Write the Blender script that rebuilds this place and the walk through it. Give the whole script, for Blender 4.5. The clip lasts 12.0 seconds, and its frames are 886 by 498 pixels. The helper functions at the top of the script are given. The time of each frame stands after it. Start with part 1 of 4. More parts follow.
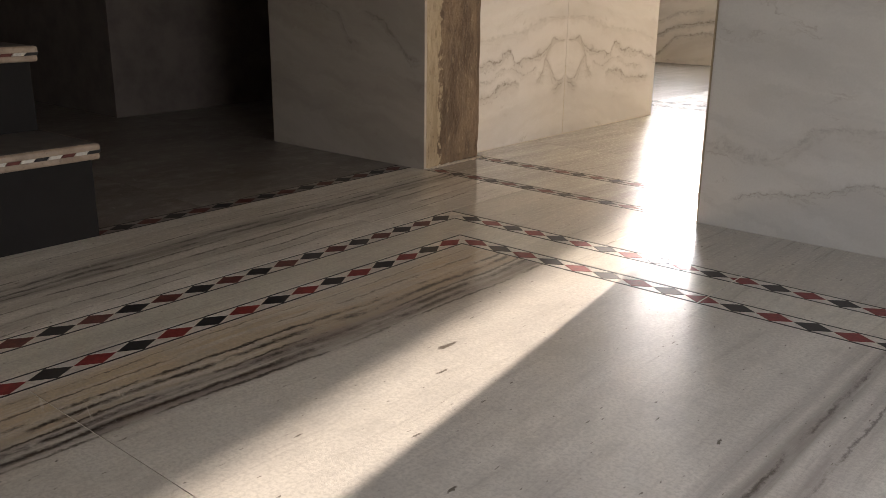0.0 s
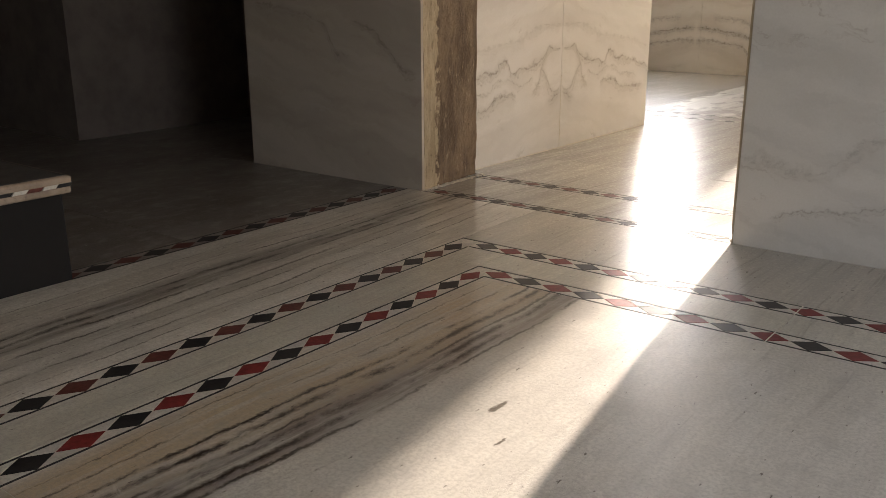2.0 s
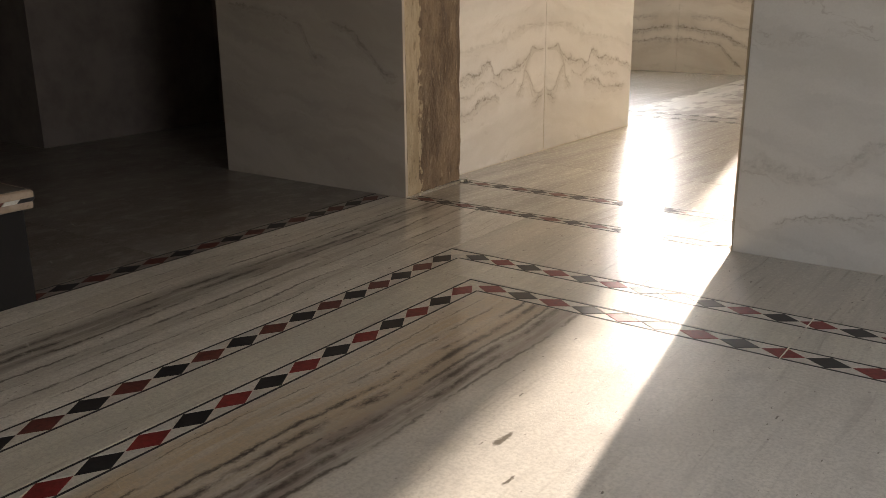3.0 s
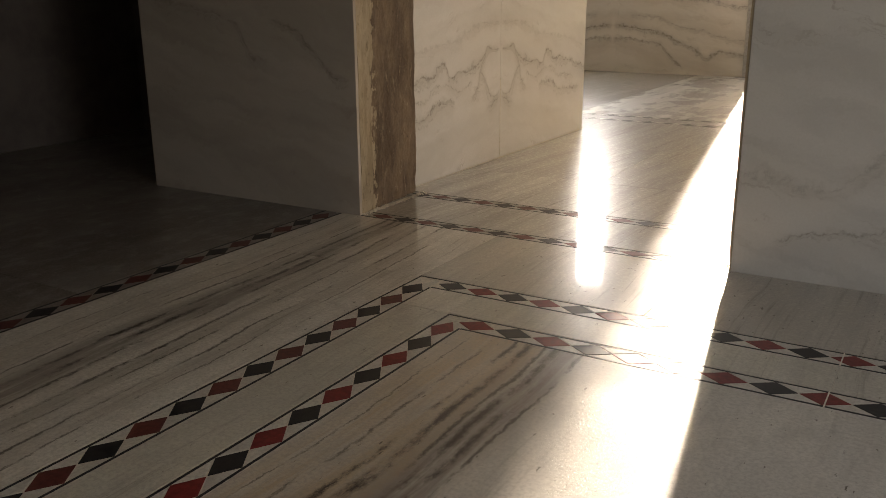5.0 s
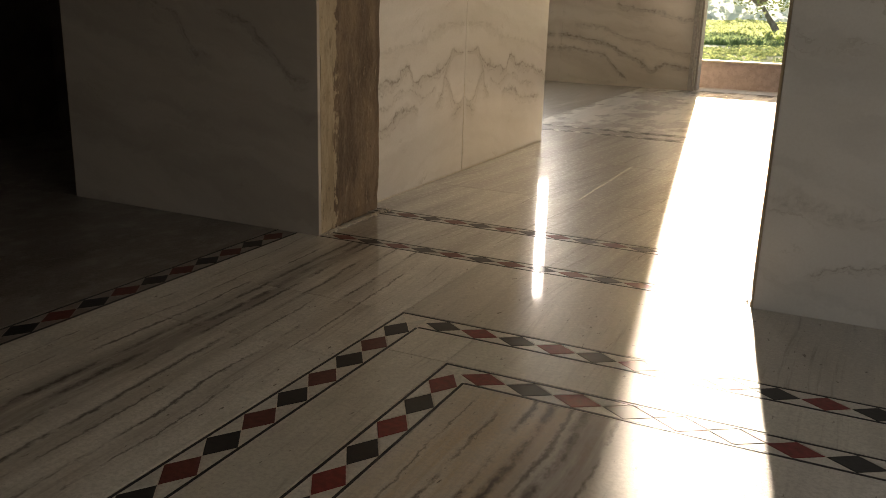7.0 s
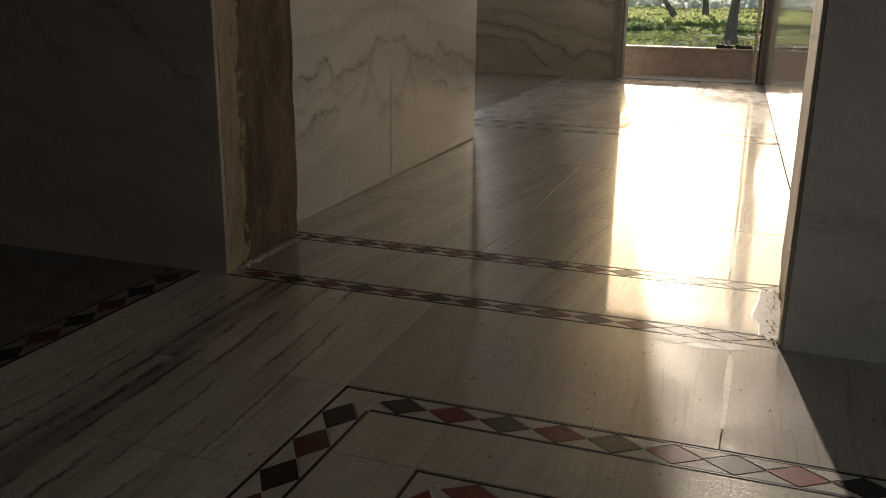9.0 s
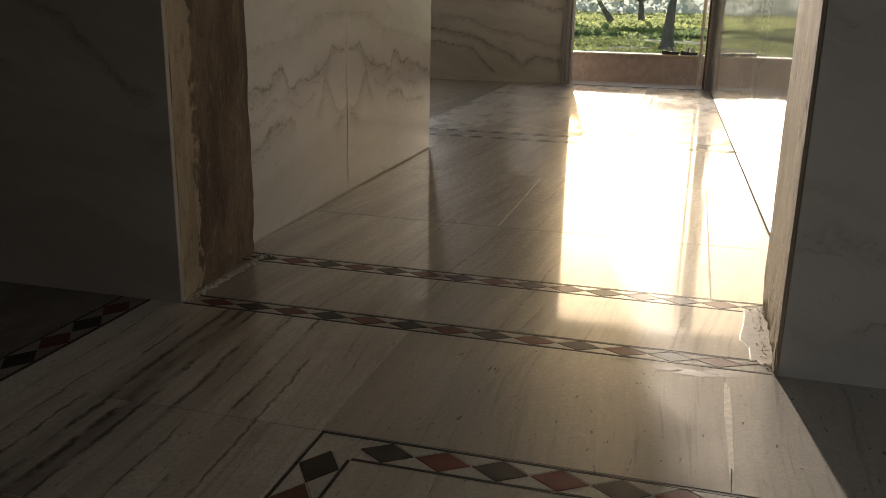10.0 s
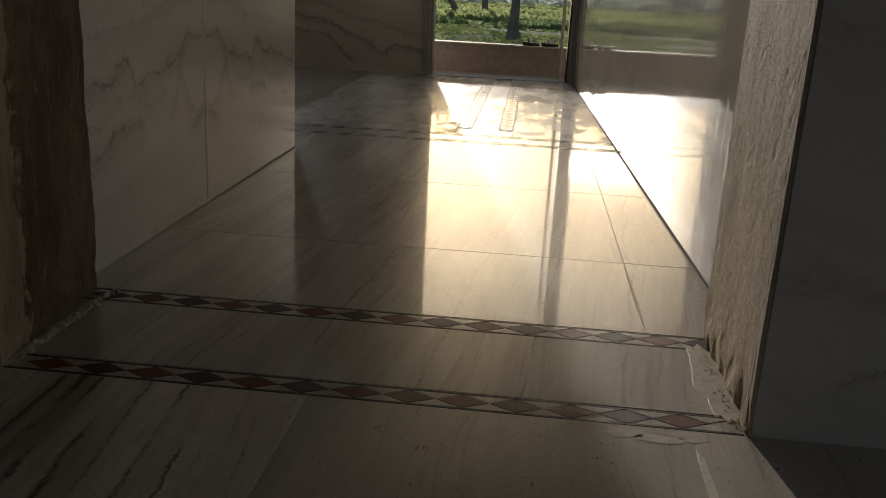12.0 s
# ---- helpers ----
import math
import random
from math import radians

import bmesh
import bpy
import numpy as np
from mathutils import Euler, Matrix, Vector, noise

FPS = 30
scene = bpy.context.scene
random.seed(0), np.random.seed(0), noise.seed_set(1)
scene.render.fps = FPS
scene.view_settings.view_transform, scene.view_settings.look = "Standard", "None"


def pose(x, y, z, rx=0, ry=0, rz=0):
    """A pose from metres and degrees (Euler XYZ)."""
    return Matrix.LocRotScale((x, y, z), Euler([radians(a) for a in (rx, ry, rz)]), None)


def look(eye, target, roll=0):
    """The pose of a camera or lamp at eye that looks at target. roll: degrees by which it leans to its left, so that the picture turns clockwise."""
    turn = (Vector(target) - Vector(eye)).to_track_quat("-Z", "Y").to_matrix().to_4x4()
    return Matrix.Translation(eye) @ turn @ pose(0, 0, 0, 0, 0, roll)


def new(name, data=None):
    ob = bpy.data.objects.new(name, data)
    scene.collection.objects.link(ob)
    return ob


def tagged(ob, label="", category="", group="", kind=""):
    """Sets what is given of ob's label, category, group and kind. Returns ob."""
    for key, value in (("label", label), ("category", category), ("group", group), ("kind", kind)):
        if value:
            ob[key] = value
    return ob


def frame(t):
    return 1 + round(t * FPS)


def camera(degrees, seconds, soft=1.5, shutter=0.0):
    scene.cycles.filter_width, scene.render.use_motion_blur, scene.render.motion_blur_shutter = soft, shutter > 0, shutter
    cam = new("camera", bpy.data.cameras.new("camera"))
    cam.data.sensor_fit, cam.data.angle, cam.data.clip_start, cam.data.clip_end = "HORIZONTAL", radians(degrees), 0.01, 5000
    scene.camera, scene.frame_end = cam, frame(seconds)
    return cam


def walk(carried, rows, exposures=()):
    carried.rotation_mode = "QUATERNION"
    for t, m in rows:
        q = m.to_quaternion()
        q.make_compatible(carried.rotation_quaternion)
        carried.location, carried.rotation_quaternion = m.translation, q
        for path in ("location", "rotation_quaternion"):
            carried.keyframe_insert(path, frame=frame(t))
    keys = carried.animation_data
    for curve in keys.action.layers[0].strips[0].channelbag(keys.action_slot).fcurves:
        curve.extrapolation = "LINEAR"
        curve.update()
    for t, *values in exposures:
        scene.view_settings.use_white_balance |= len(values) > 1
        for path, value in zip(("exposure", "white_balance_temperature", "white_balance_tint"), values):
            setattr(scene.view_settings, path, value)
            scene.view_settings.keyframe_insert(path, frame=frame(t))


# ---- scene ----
cam = camera(53.8, 12.0, soft=0.8)
PATH = [
    (0, (3.385, -3.795, 1.077), (2.146, -2.34, 0.488), 0.65),
    (0.5, (3.261, -3.765, 1.07), (2.029, -2.3, 0.491), 0.4),
    (1, (3.158, -3.741, 1.067), (1.94, -2.261, 0.492), 0.2),
    (1.5, (3.059, -3.693, 1.057), (1.86, -2.198, 0.488), 0.0),
    (2, (2.952, -3.633, 1.052), (1.778, -2.116, 0.485), -0.2),
    (2.5, (2.882, -3.583, 1.056), (1.729, -2.051, 0.488), -0.5),
    (3, (2.791, -3.519, 1.047), (1.665, -1.967, 0.48), -0.5),
    (5, (2.408, -3.246, 1.025), (1.42, -1.602, 0.456), -0.4),
    (5.5, (2.325, -3.175, 1.009), (1.365, -1.513, 0.447), -0.6),
    (6, (2.242, -3.104, 0.992), (1.306, -1.425, 0.438), -0.5),
    (6.5, (2.087, -3.014, 0.969), (1.21, -1.302, 0.421), 0.8),
    (7, (1.971, -2.936, 0.965), (1.144, -1.201, 0.413), 1.7),
    (9, (1.586, -2.351, 0.909), (0.947, -0.542, 0.343), 0.8),
    (9.5, (1.497, -2.288, 0.918), (0.929, -0.454, 0.357), 1.2),
    (10, (1.441, -2.218, 0.917), (0.929, -0.366, 0.362), 1.1),
    (10.5, (1.388, -2.115, 0.9), (0.946, -0.241, 0.354), 1.1),
    (11, (1.329, -1.978, 0.889), (0.967, -0.089, 0.341), 1.6),
    (11.5, (1.248, -1.896, 0.904), (0.979, 0.005, 0.344), 2.4),
    (12, (1.182, -1.778, 0.907), (1.015, 0.131, 0.334), 3.0),
]
SUN_ELEVATION, SUN_AZIMUTH = 10.6, -9.3      # degrees; azimuth from +y towards +x
EXPOSURES = [(0, 2.2, 6800, 17), (3, 2.15, 6900, 15), (5, 1.65, 7200, 15), (6.3, 1.6, 7300, 15), (7, 1.25, 7500, 14), (9, -0.05, 6800, 13), (10.5, 0.3, 6700, 12), (11, -0.15, 6600, 12), (11.5, -0.45, 6500, 12), (12, -0.85, 6300, 12)]
walk(cam, [(t, look(eye, target, roll)) for t, eye, target, roll in PATH], EXPOSURES)

# ---- world and light ----
world = bpy.data.worlds.new("sky")
scene.world = world
world.use_nodes = True
wn = world.node_tree.nodes
wn.clear()
sky = wn.new("ShaderNodeTexSky")
sky.sky_type, sky.sun_disc = "NISHITA", False
sky.sun_elevation, sky.sun_rotation = radians(SUN_ELEVATION), radians(SUN_AZIMUTH)
sky.dust_density = 2.2
bg = wn.new("ShaderNodeBackground")
bg.inputs["Strength"].default_value = 0.15
wo = wn.new("ShaderNodeOutputWorld")
world.node_tree.links.new(sky.outputs[0], bg.inputs[0])
world.node_tree.links.new(bg.outputs[0], wo.inputs[0])

sun = new("sun", bpy.data.lights.new("sun", "SUN"))
sun.data.energy, sun.data.angle, sun.data.color = 5.0, radians(1.0), (1.0, 0.91, 0.79)
se, sa = radians(SUN_ELEVATION), radians(SUN_AZIMUTH)
SUN_DIR = Vector((math.sin(sa) * math.cos(se), math.cos(sa) * math.cos(se), math.sin(se)))
sun.matrix_world = look(SUN_DIR * 30, (0, 0, 0))

# daylight of the side doorway of the hall
side = new("side_door_daylight", bpy.data.lights.new("side_door_daylight", "AREA"))
side.data.shape, side.data.size, side.data.size_y, side.data.energy = "RECTANGLE", 1.5, 2.0, 11.5
side.data.color = (0.97, 0.97, 1.0)
side.matrix_world = look((4.76, -2.6, 1.15), (0, -2.6, 1.1))

# daylight of the tall gallery window
high = new("window_daylight", bpy.data.lights.new("window_daylight", "AREA"))
high.data.shape, high.data.size, high.data.size_y, high.data.energy = "RECTANGLE", 0.9, 1.6, 44.0
high.data.color = (0.88, 0.94, 1.0)
high.matrix_world = look((-2.1, 7.9, 2.12), (-2.1, 0, 2.1))

# ---- materials ----
def mat_base(name):
    m = bpy.data.materials.new(name)
    m.use_nodes = True
    nt = m.node_tree
    b = nt.nodes["Principled BSDF"]
    return m, nt, b


def N(nt, kind, ins=None, **props):
    n = nt.nodes.new(kind)
    for k, v in props.items():
        if k == "operation":
            n.operation = v
        elif k == "data_type":
            n.data_type = v
        elif k == "blend_type":
            n.blend_type = v
        elif k == "musgrave":
            n.noise_type = v
    for k, v in (ins or {}).items():
        if isinstance(v, bpy.types.NodeSocket):
            nt.links.new(v, n.inputs[k])
        else:
            n.inputs[k].default_value = v
    return n


def M(nt, op, a, b=0.0, c=0.0, clamp=False):
    n = N(nt, "ShaderNodeMath", {0: a, 1: b, 2: c}, operation=op)
    n.use_clamp = clamp
    return n.outputs[0]


def ramp(nt, v, lo, hi, a=0.0, b=1.0):
    n = N(nt, "ShaderNodeMapRange", {0: v, 1: lo, 2: hi, 3: a, 4: b})
    n.interpolation_type = "SMOOTHSTEP"
    return n.outputs[0]


def mix(nt, f, a, b):
    n = nt.nodes.new("ShaderNodeMix")
    n.data_type = "RGBA"
    for i, v in ((0, f), (6, a), (7, b)):
        if isinstance(v, bpy.types.NodeSocket):
            nt.links.new(v, n.inputs[i])
        elif i:
            n.inputs[i].default_value = (*v, 1) if len(v) == 3 else v
        else:
            n.inputs[i].default_value = v
    return n.outputs[2]


def world_xyz(nt):
    g = nt.nodes.new("ShaderNodeNewGeometry")
    s = N(nt, "ShaderNodeSeparateXYZ", {0: g.outputs["Position"]})
    return g.outputs["Position"], s.outputs[0], s.outputs[1], s.outputs[2]


def vec(nt, x, y, z=0.0):
    return N(nt, "ShaderNodeCombineXYZ", {0: x, 1: y, 2: z}).outputs[0]


def noise_of(nt, v, scale, detail=5.0, rough=0.55, distort=0.0):
    return N(nt, "ShaderNodeTexNoise", {"Vector": v, "Scale": scale, "Detail": detail, "Roughness": rough, "Distortion": distort}).outputs[0]


def bump(nt, b, height, strength, distance=0.002):
    n = N(nt, "ShaderNodeBump", {"Height": height, "Strength": strength, "Distance": distance})
    nt.links.new(n.outputs[0], b.inputs["Normal"])


def floor_marble(name, base=(0.62, 0.59, 0.53), streak=0.5, grey=(0.36, 0.33, 0.29), tones=(), lines=(), slope=0.0, rough=0.3, seed=0.0, coat=0.7, flecks=0.85, marks=(), dull=0.0, spec=0.38):
    """Polished white marble whose bedding runs along y. tones: (x, half width, colour, amount) of soft bands;
    lines: (x, width, amount) of dark broken threads; slope: how far the bedding drifts in x for each metre of y."""
    m, nt, b = mat_base(name)
    pos, x, y, z = world_xyz(nt)
    oi = nt.nodes.new("ShaderNodeObjectInfo")
    off = M(nt, "ADD", M(nt, "MULTIPLY", oi.outputs["Random"], 9.0), seed)
    x0 = M(nt, "SUBTRACT", x, M(nt, "MULTIPLY", M(nt, "ADD", y, 2.0), slope))
    wob = noise_of(nt, vec(nt, M(nt, "MULTIPLY", x, 1.2), M(nt, "MULTIPLY", y, 0.7), seed), 1.5, 1)
    xs = M(nt, "ADD", x0, M(nt, "MULTIPLY", M(nt, "SUBTRACT", wob, 0.5), 0.12))
    fine = noise_of(nt, vec(nt, M(nt, "MULTIPLY", xs, 17.0), M(nt, "MULTIPLY", y, 0.9), off), 1.0, 9, 0.68, 0.1)
    broad = noise_of(nt, vec(nt, M(nt, "MULTIPLY", xs, 6.0), M(nt, "MULTIPLY", y, 0.22), M(nt, "ADD", off, 3.1)), 1.0, 4, 0.55)
    body = M(nt, "MULTIPLY", M(nt, "ADD", ramp(nt, broad, 0.36, 0.64, 0.0, 0.65), ramp(nt, fine, 0.38, 0.62, 0.0, 0.55)), streak, clamp=True)
    col = mix(nt, body, base, grey)
    for bx, bw, tone, amt in tones:
        d = M(nt, "ABSOLUTE", M(nt, "SUBTRACT", xs, bx))
        f = M(nt, "MULTIPLY", ramp(nt, d, bw, bw * 0.3, 0.0, amt), ramp(nt, fine, 0.34, 0.58, 0.35, 1.15), clamp=True)
        col = mix(nt, f, col, tone)
    # clouds of grey
    cloud = noise_of(nt, vec(nt, M(nt, "MULTIPLY", x, 4.0), M(nt, "MULTIPLY", y, 1.1), off), 1.0, 4, 0.55)
    col = mix(nt, ramp(nt, cloud, 0.34, 0.8, 0.0, 0.4), col, (0.38, 0.365, 0.34))
    grain = noise_of(nt, pos, 95.0, 5, 0.72)
    col = mix(nt, ramp(nt, grain, 0.42, 0.62, 0.0, 0.36), col, (0.30, 0.28, 0.25))
    mottle = noise_of(nt, vec(nt, x, M(nt, "MULTIPLY", y, 0.7), off), 13.0, 7, 0.62)
    col = mix(nt, ramp(nt, mottle, 0.46, 0.7, 0.0, 0.4), col, (0.4, 0.38, 0.345))
    # dark threads, broken into dashes
    jag = noise_of(nt, vec(nt, M(nt, "MULTIPLY", x, 9.0), M(nt, "MULTIPLY", y, 5.0), seed), 1.0, 10, 0.78)
    xj = M(nt, "ADD", xs, M(nt, "MULTIPLY", M(nt, "SUBTRACT", jag, 0.5), 0.05))
    nick = noise_of(nt, vec(nt, M(nt, "MULTIPLY", x, 60.0), M(nt, "MULTIPLY", y, 34.0), seed), 1.0, 4, 0.7)
    xj = M(nt, "ADD", xj, M(nt, "MULTIPLY", M(nt, "SUBTRACT", nick, 0.5), 0.02))
    for k, (lx, lw, amt) in enumerate(lines):
        d = M(nt, "ABSOLUTE", M(nt, "SUBTRACT", xj, lx))
        gap = noise_of(nt, vec(nt, M(nt, "MULTIPLY", x, 5.0), M(nt, "MULTIPLY", y, 2.4), seed + 1.7 * k), 1.0, 9, 0.74)
        f = M(nt, "MULTIPLY", ramp(nt, d, lw * 0.85, 0.0), ramp(nt, gap, 0.42, 0.56, 0.0, amt), clamp=True)
        col = mix(nt, f, col, (0.04, 0.025, 0.017))
    # single mineral marks: x, y, length
    for mx, my, ml in marks:
        e = M(nt, "ADD", M(nt, "POWER", M(nt, "DIVIDE", M(nt, "SUBTRACT", xj, mx + 0.0), ml * 0.22), 2.0), M(nt, "POWER", M(nt, "DIVIDE", M(nt, "SUBTRACT", y, my), ml), 2.0))
        col = mix(nt, ramp(nt, e, 1.0, 0.3, 0.0, 0.9), col, (0.07, 0.05, 0.03))
    hair = noise_of(nt, vec(nt, M(nt, "MULTIPLY", xs, 55.0), M(nt, "MULTIPLY", y, 2.0), off), 1.0, 6, 0.68, 0.1)
    col = mix(nt, M(nt, "MULTIPLY", ramp(nt, hair, 0.52, 0.68, 0.0, 0.55), ramp(nt, body, 0.0, 0.6, 0.1, 1.0)), col, (0.17, 0.14, 0.11))
    # small dark flecks drawn out along the bedding
    fl = noise_of(nt, vec(nt, M(nt, "MULTIPLY", x0, 75.0), M(nt, "MULTIPLY", y, 24.0), off), 1.0, 3, 0.55)
    col = mix(nt, ramp(nt, fl, 0.675, 0.74, 0.0, flecks), col, (0.09, 0.065, 0.05))
    # pale scuffs and scratches
    scr = noise_of(nt, vec(nt, M(nt, "ADD", M(nt, "MULTIPLY", x, 9.0), M(nt, "MULTIPLY", y, 24.0)), M(nt, "SUBTRACT", M(nt, "MULTIPLY", x, 3.0), M(nt, "MULTIPLY", y, 1.2)), 2.0), 1.0, 4, 0.6)
    col = mix(nt, ramp(nt, scr, 0.68, 0.73, 0.0, 0.35), col, (0.72, 0.69, 0.63))
    nt.links.new(col, b.inputs["Base Color"])
    # foot-worn polish under a hard shine
    smear = noise_of(nt, vec(nt, M(nt, "MULTIPLY", x, 5.0), M(nt, "MULTIPLY", y, 3.0), 0.0), 1.0, 3, 0.5)
    nt.links.new(ramp(nt, smear, 0.3, 0.75, rough * 0.95, rough * 1.1), b.inputs["Roughness"])
    b.inputs["Specular IOR Level"].default_value = spec
    spots = noise_of(nt, pos, 48.0, 5, 0.75)
    shine = M(nt, "MULTIPLY", ramp(nt, spots, 0.5, 0.64, 1.0, 0.3), coat)
    if dull:
        # dried mud trodden in from outside
        film = ramp(nt, noise_of(nt, vec(nt, M(nt, "MULTIPLY", x, 2.2), y, 4.0), 1.3, 8, 0.68), 0.44, 0.54)
        shine = M(nt, "MULTIPLY", shine, M(nt, "SUBTRACT", 1.0, M(nt, "MULTIPLY", film, dull)))
        b.inputs["Specular IOR Level"].default_value = 0.25
    nt.links.new(shine, b.inputs["Coat Weight"])
    nt.links.new(ramp(nt, smear, 0.3, 0.75, 0.04, 0.065), b.inputs["Coat Roughness"])
    mic = noise_of(nt, pos, 70.0, 5, 0.65)
    und = noise_of(nt, pos, 6.0, 2)
    pits = M(nt, "MULTIPLY", ramp(nt, noise_of(nt, pos, 210.0, 2, 0.5), 0.54, 0.66), ramp(nt, noise_of(nt, pos, 3.0, 4, 0.6), 0.4, 0.62))
    low = M(nt, "MULTIPLY", pits, -0.5)
    bump(nt, b, M(nt, "ADD", M(nt, "ADD", M(nt, "MULTIPLY", und, 0.3), M(nt, "MULTIPLY", mic, 0.35)), low), 0.28, 0.002)
    cb = N(nt, "ShaderNodeBump", {"Height": M(nt, "ADD", M(nt, "ADD", und, M(nt, "MULTIPLY", mic, 0.05)), M(nt, "MULTIPLY", pits, -0.12)), "Strength": 0.03, "Distance": 0.002})
    nt.links.new(cb.outputs[0], b.inputs["Coat Normal"])
    return m


def float_curve(nt, v, pts, lo, hi):
    """A curve through (u, value) pairs, u over lo..hi and value over 0..1."""
    n = nt.nodes.new("ShaderNodeFloatCurve")
    u = M(nt, "DIVIDE", M(nt, "SUBTRACT", v, lo), hi - lo)
    nt.links.new(u, n.inputs["Value"])
    c = n.mapping.curves[0]
    ps = [((a - lo) / (hi - lo), h) for a, h in pts]
    c.points[0].location, c.points[-1].location = ps[0], ps[-1]
    for p in ps[1:-1]:
        c.points.new(*p)
    n.mapping.update()
    return n.outputs[0]


def wall_marble(name, axis="y", mirror=None, veins=(), base=(0.66, 0.615, 0.55), rough=0.16, seed=0.0, cloud_col=(0.5, 0.45, 0.38), drip=0.0):
    """Polished marble cladding with drawn-out veins. axis: the horizontal axis of the wall; mirror: the book-matched joint.
    veins: (lo, hi, width, depth, points): height over the distance along the wall."""
    m, nt, b = mat_base(name)
    pos, x, y, z = world_xyz(nt)
    u = x if axis == "x" else y
    if mirror is not None:
        u = M(nt, "ABSOLUTE", M(nt, "SUBTRACT", u, mirror))
    uz = vec(nt, u, z, seed)
    w1 = M(nt, "SUBTRACT", noise_of(nt, uz, 4.0, 5, 0.6), 0.5)
    w2 = M(nt, "SUBTRACT", noise_of(nt, vec(nt, u, z, seed + 7.0), 15.0, 4, 0.6), 0.5)
    w3 = M(nt, "SUBTRACT", noise_of(nt, vec(nt, u, z, seed + 9.0), 38.0, 5, 0.7), 0.5)
    warp = M(nt, "ADD", M(nt, "ADD", M(nt, "MULTIPLY", w1, 0.16), M(nt, "MULTIPLY", w2, 0.07)), M(nt, "MULTIPLY", w3, 0.045))
    zz = M(nt, "ADD", z, warp)
    # wide flowing bands of tone
    flow = noise_of(nt, vec(nt, M(nt, "MULTIPLY", u, 0.8), M(nt, "MULTIPLY", M(nt, "ADD", zz, M(nt, "MULTIPLY", u, 0.22)), 4.2), seed), 1.0, 6, 0.6, 0.6)
    col = mix(nt, ramp(nt, flow, 0.38, 0.7, 0.0, 0.7), base, cloud_col)
    thin = noise_of(nt, vec(nt, M(nt, "MULTIPLY", u, 1.1), M(nt, "MULTIPLY", M(nt, "ADD", zz, M(nt, "MULTIPLY", u, 0.25)), 7.0), seed + 2.0), 1.0, 5, 0.55, 0.8)
    hair = ramp(nt, M(nt, "ABSOLUTE", M(nt, "SUBTRACT", thin, 0.5)), 0.02, 0.0)
    brk = noise_of(nt, vec(nt, u, z, seed + 4.0), 3.2, 3)
    col = mix(nt, M(nt, "MULTIPLY", hair, ramp(nt, brk, 0.5, 0.7, 0.0, 0.4)), col, (0.3, 0.25, 0.2))
    for lo, hi, width, depth, pts in veins:
        f = float_curve(nt, u, pts, lo, hi)
        d = M(nt, "SUBTRACT", zz, f)
        ad = M(nt, "ABSOLUTE", d)
        thick = M(nt, "MULTIPLY", ramp(nt, noise_of(nt, vec(nt, u, 0.0, seed + width * 90), 9.0, 3), 0.3, 0.75, 0.3, 1.5), width)
        line = M(nt, "SUBTRACT", 1.0, M(nt, "DIVIDE", ad, thick), clamp=True)
        inside = M(nt, "MULTIPLY", ramp(nt, u, lo, lo + 0.05), ramp(nt, u, hi, hi - 0.1))
        rag = ramp(nt, noise_of(nt, vec(nt, u, z, seed + width * 50), 26.0, 6, 0.75), 0.4, 0.62, 0.15, 1.0)
        col = mix(nt, M(nt, "MULTIPLY", M(nt, "MULTIPLY", M(nt, "MULTIPLY", line, rag), inside), depth, clamp=True), col, (0.15, 0.125, 0.105))
        echo = M(nt, "ABSOLUTE", M(nt, "ADD", d, M(nt, "ADD", 0.03, M(nt, "MULTIPLY", w1, 0.12))))
        col = mix(nt, M(nt, "MULTIPLY", M(nt, "MULTIPLY", ramp(nt, echo, width * 0.7, 0.0), rag), M(nt, "MULTIPLY", inside, depth * 0.5), clamp=True), col, (0.2, 0.17, 0.14))
        halo = M(nt, "MULTIPLY", ramp(nt, ad, width * 3.0, 0.0, 0.0, depth * 0.3), inside, clamp=True)
        col = mix(nt, halo, col, (0.34, 0.3, 0.25))
        # paler shadow that hangs under the vein
        under = M(nt, "MULTIPLY", ramp(nt, d, -0.16, 0.0), M(nt, "LESS_THAN", d, 0.0))
        col = mix(nt, M(nt, "MULTIPLY", M(nt, "MULTIPLY", under, inside), depth * 0.2, clamp=True), col, (0.36, 0.315, 0.26))
    grain = noise_of(nt, pos, 110.0, 3)
    col = mix(nt, ramp(nt, grain, 0.3, 0.75, 0.0, 0.12), col, (0.4, 0.36, 0.3))
    nt.links.new(col, b.inputs["Base Color"])
    sm = noise_of(nt, vec(nt, M(nt, "MULTIPLY", u, 6.0), M(nt, "MULTIPLY", z, 1.3), seed), 1.0, 5, 0.6)
    shine = ramp(nt, sm, 0.3, 0.75, rough * 0.7, rough * 1.5)
    if drip:
        # dried runs of dusty water
        runs = noise_of(nt, vec(nt, M(nt, "MULTIPLY", u, 22.0), M(nt, "MULTIPLY", z, 1.6), seed), 1.0, 7, 0.72)
        shine = M(nt, "ADD", shine, ramp(nt, runs, 0.5, 0.68, 0.0, drip))
        nt.links.new(mix(nt, ramp(nt, runs, 0.6, 0.7, 0.0, 0.5), col, (0.66, 0.64, 0.58)), b.inputs["Base Color"])
    nt.links.new(shine, b.inputs["Roughness"])
    b.inputs["IOR"].default_value = 1.52
    bump(nt, b, noise_of(nt, pos, 5.0, 3), 0.15, 0.003)
    return m


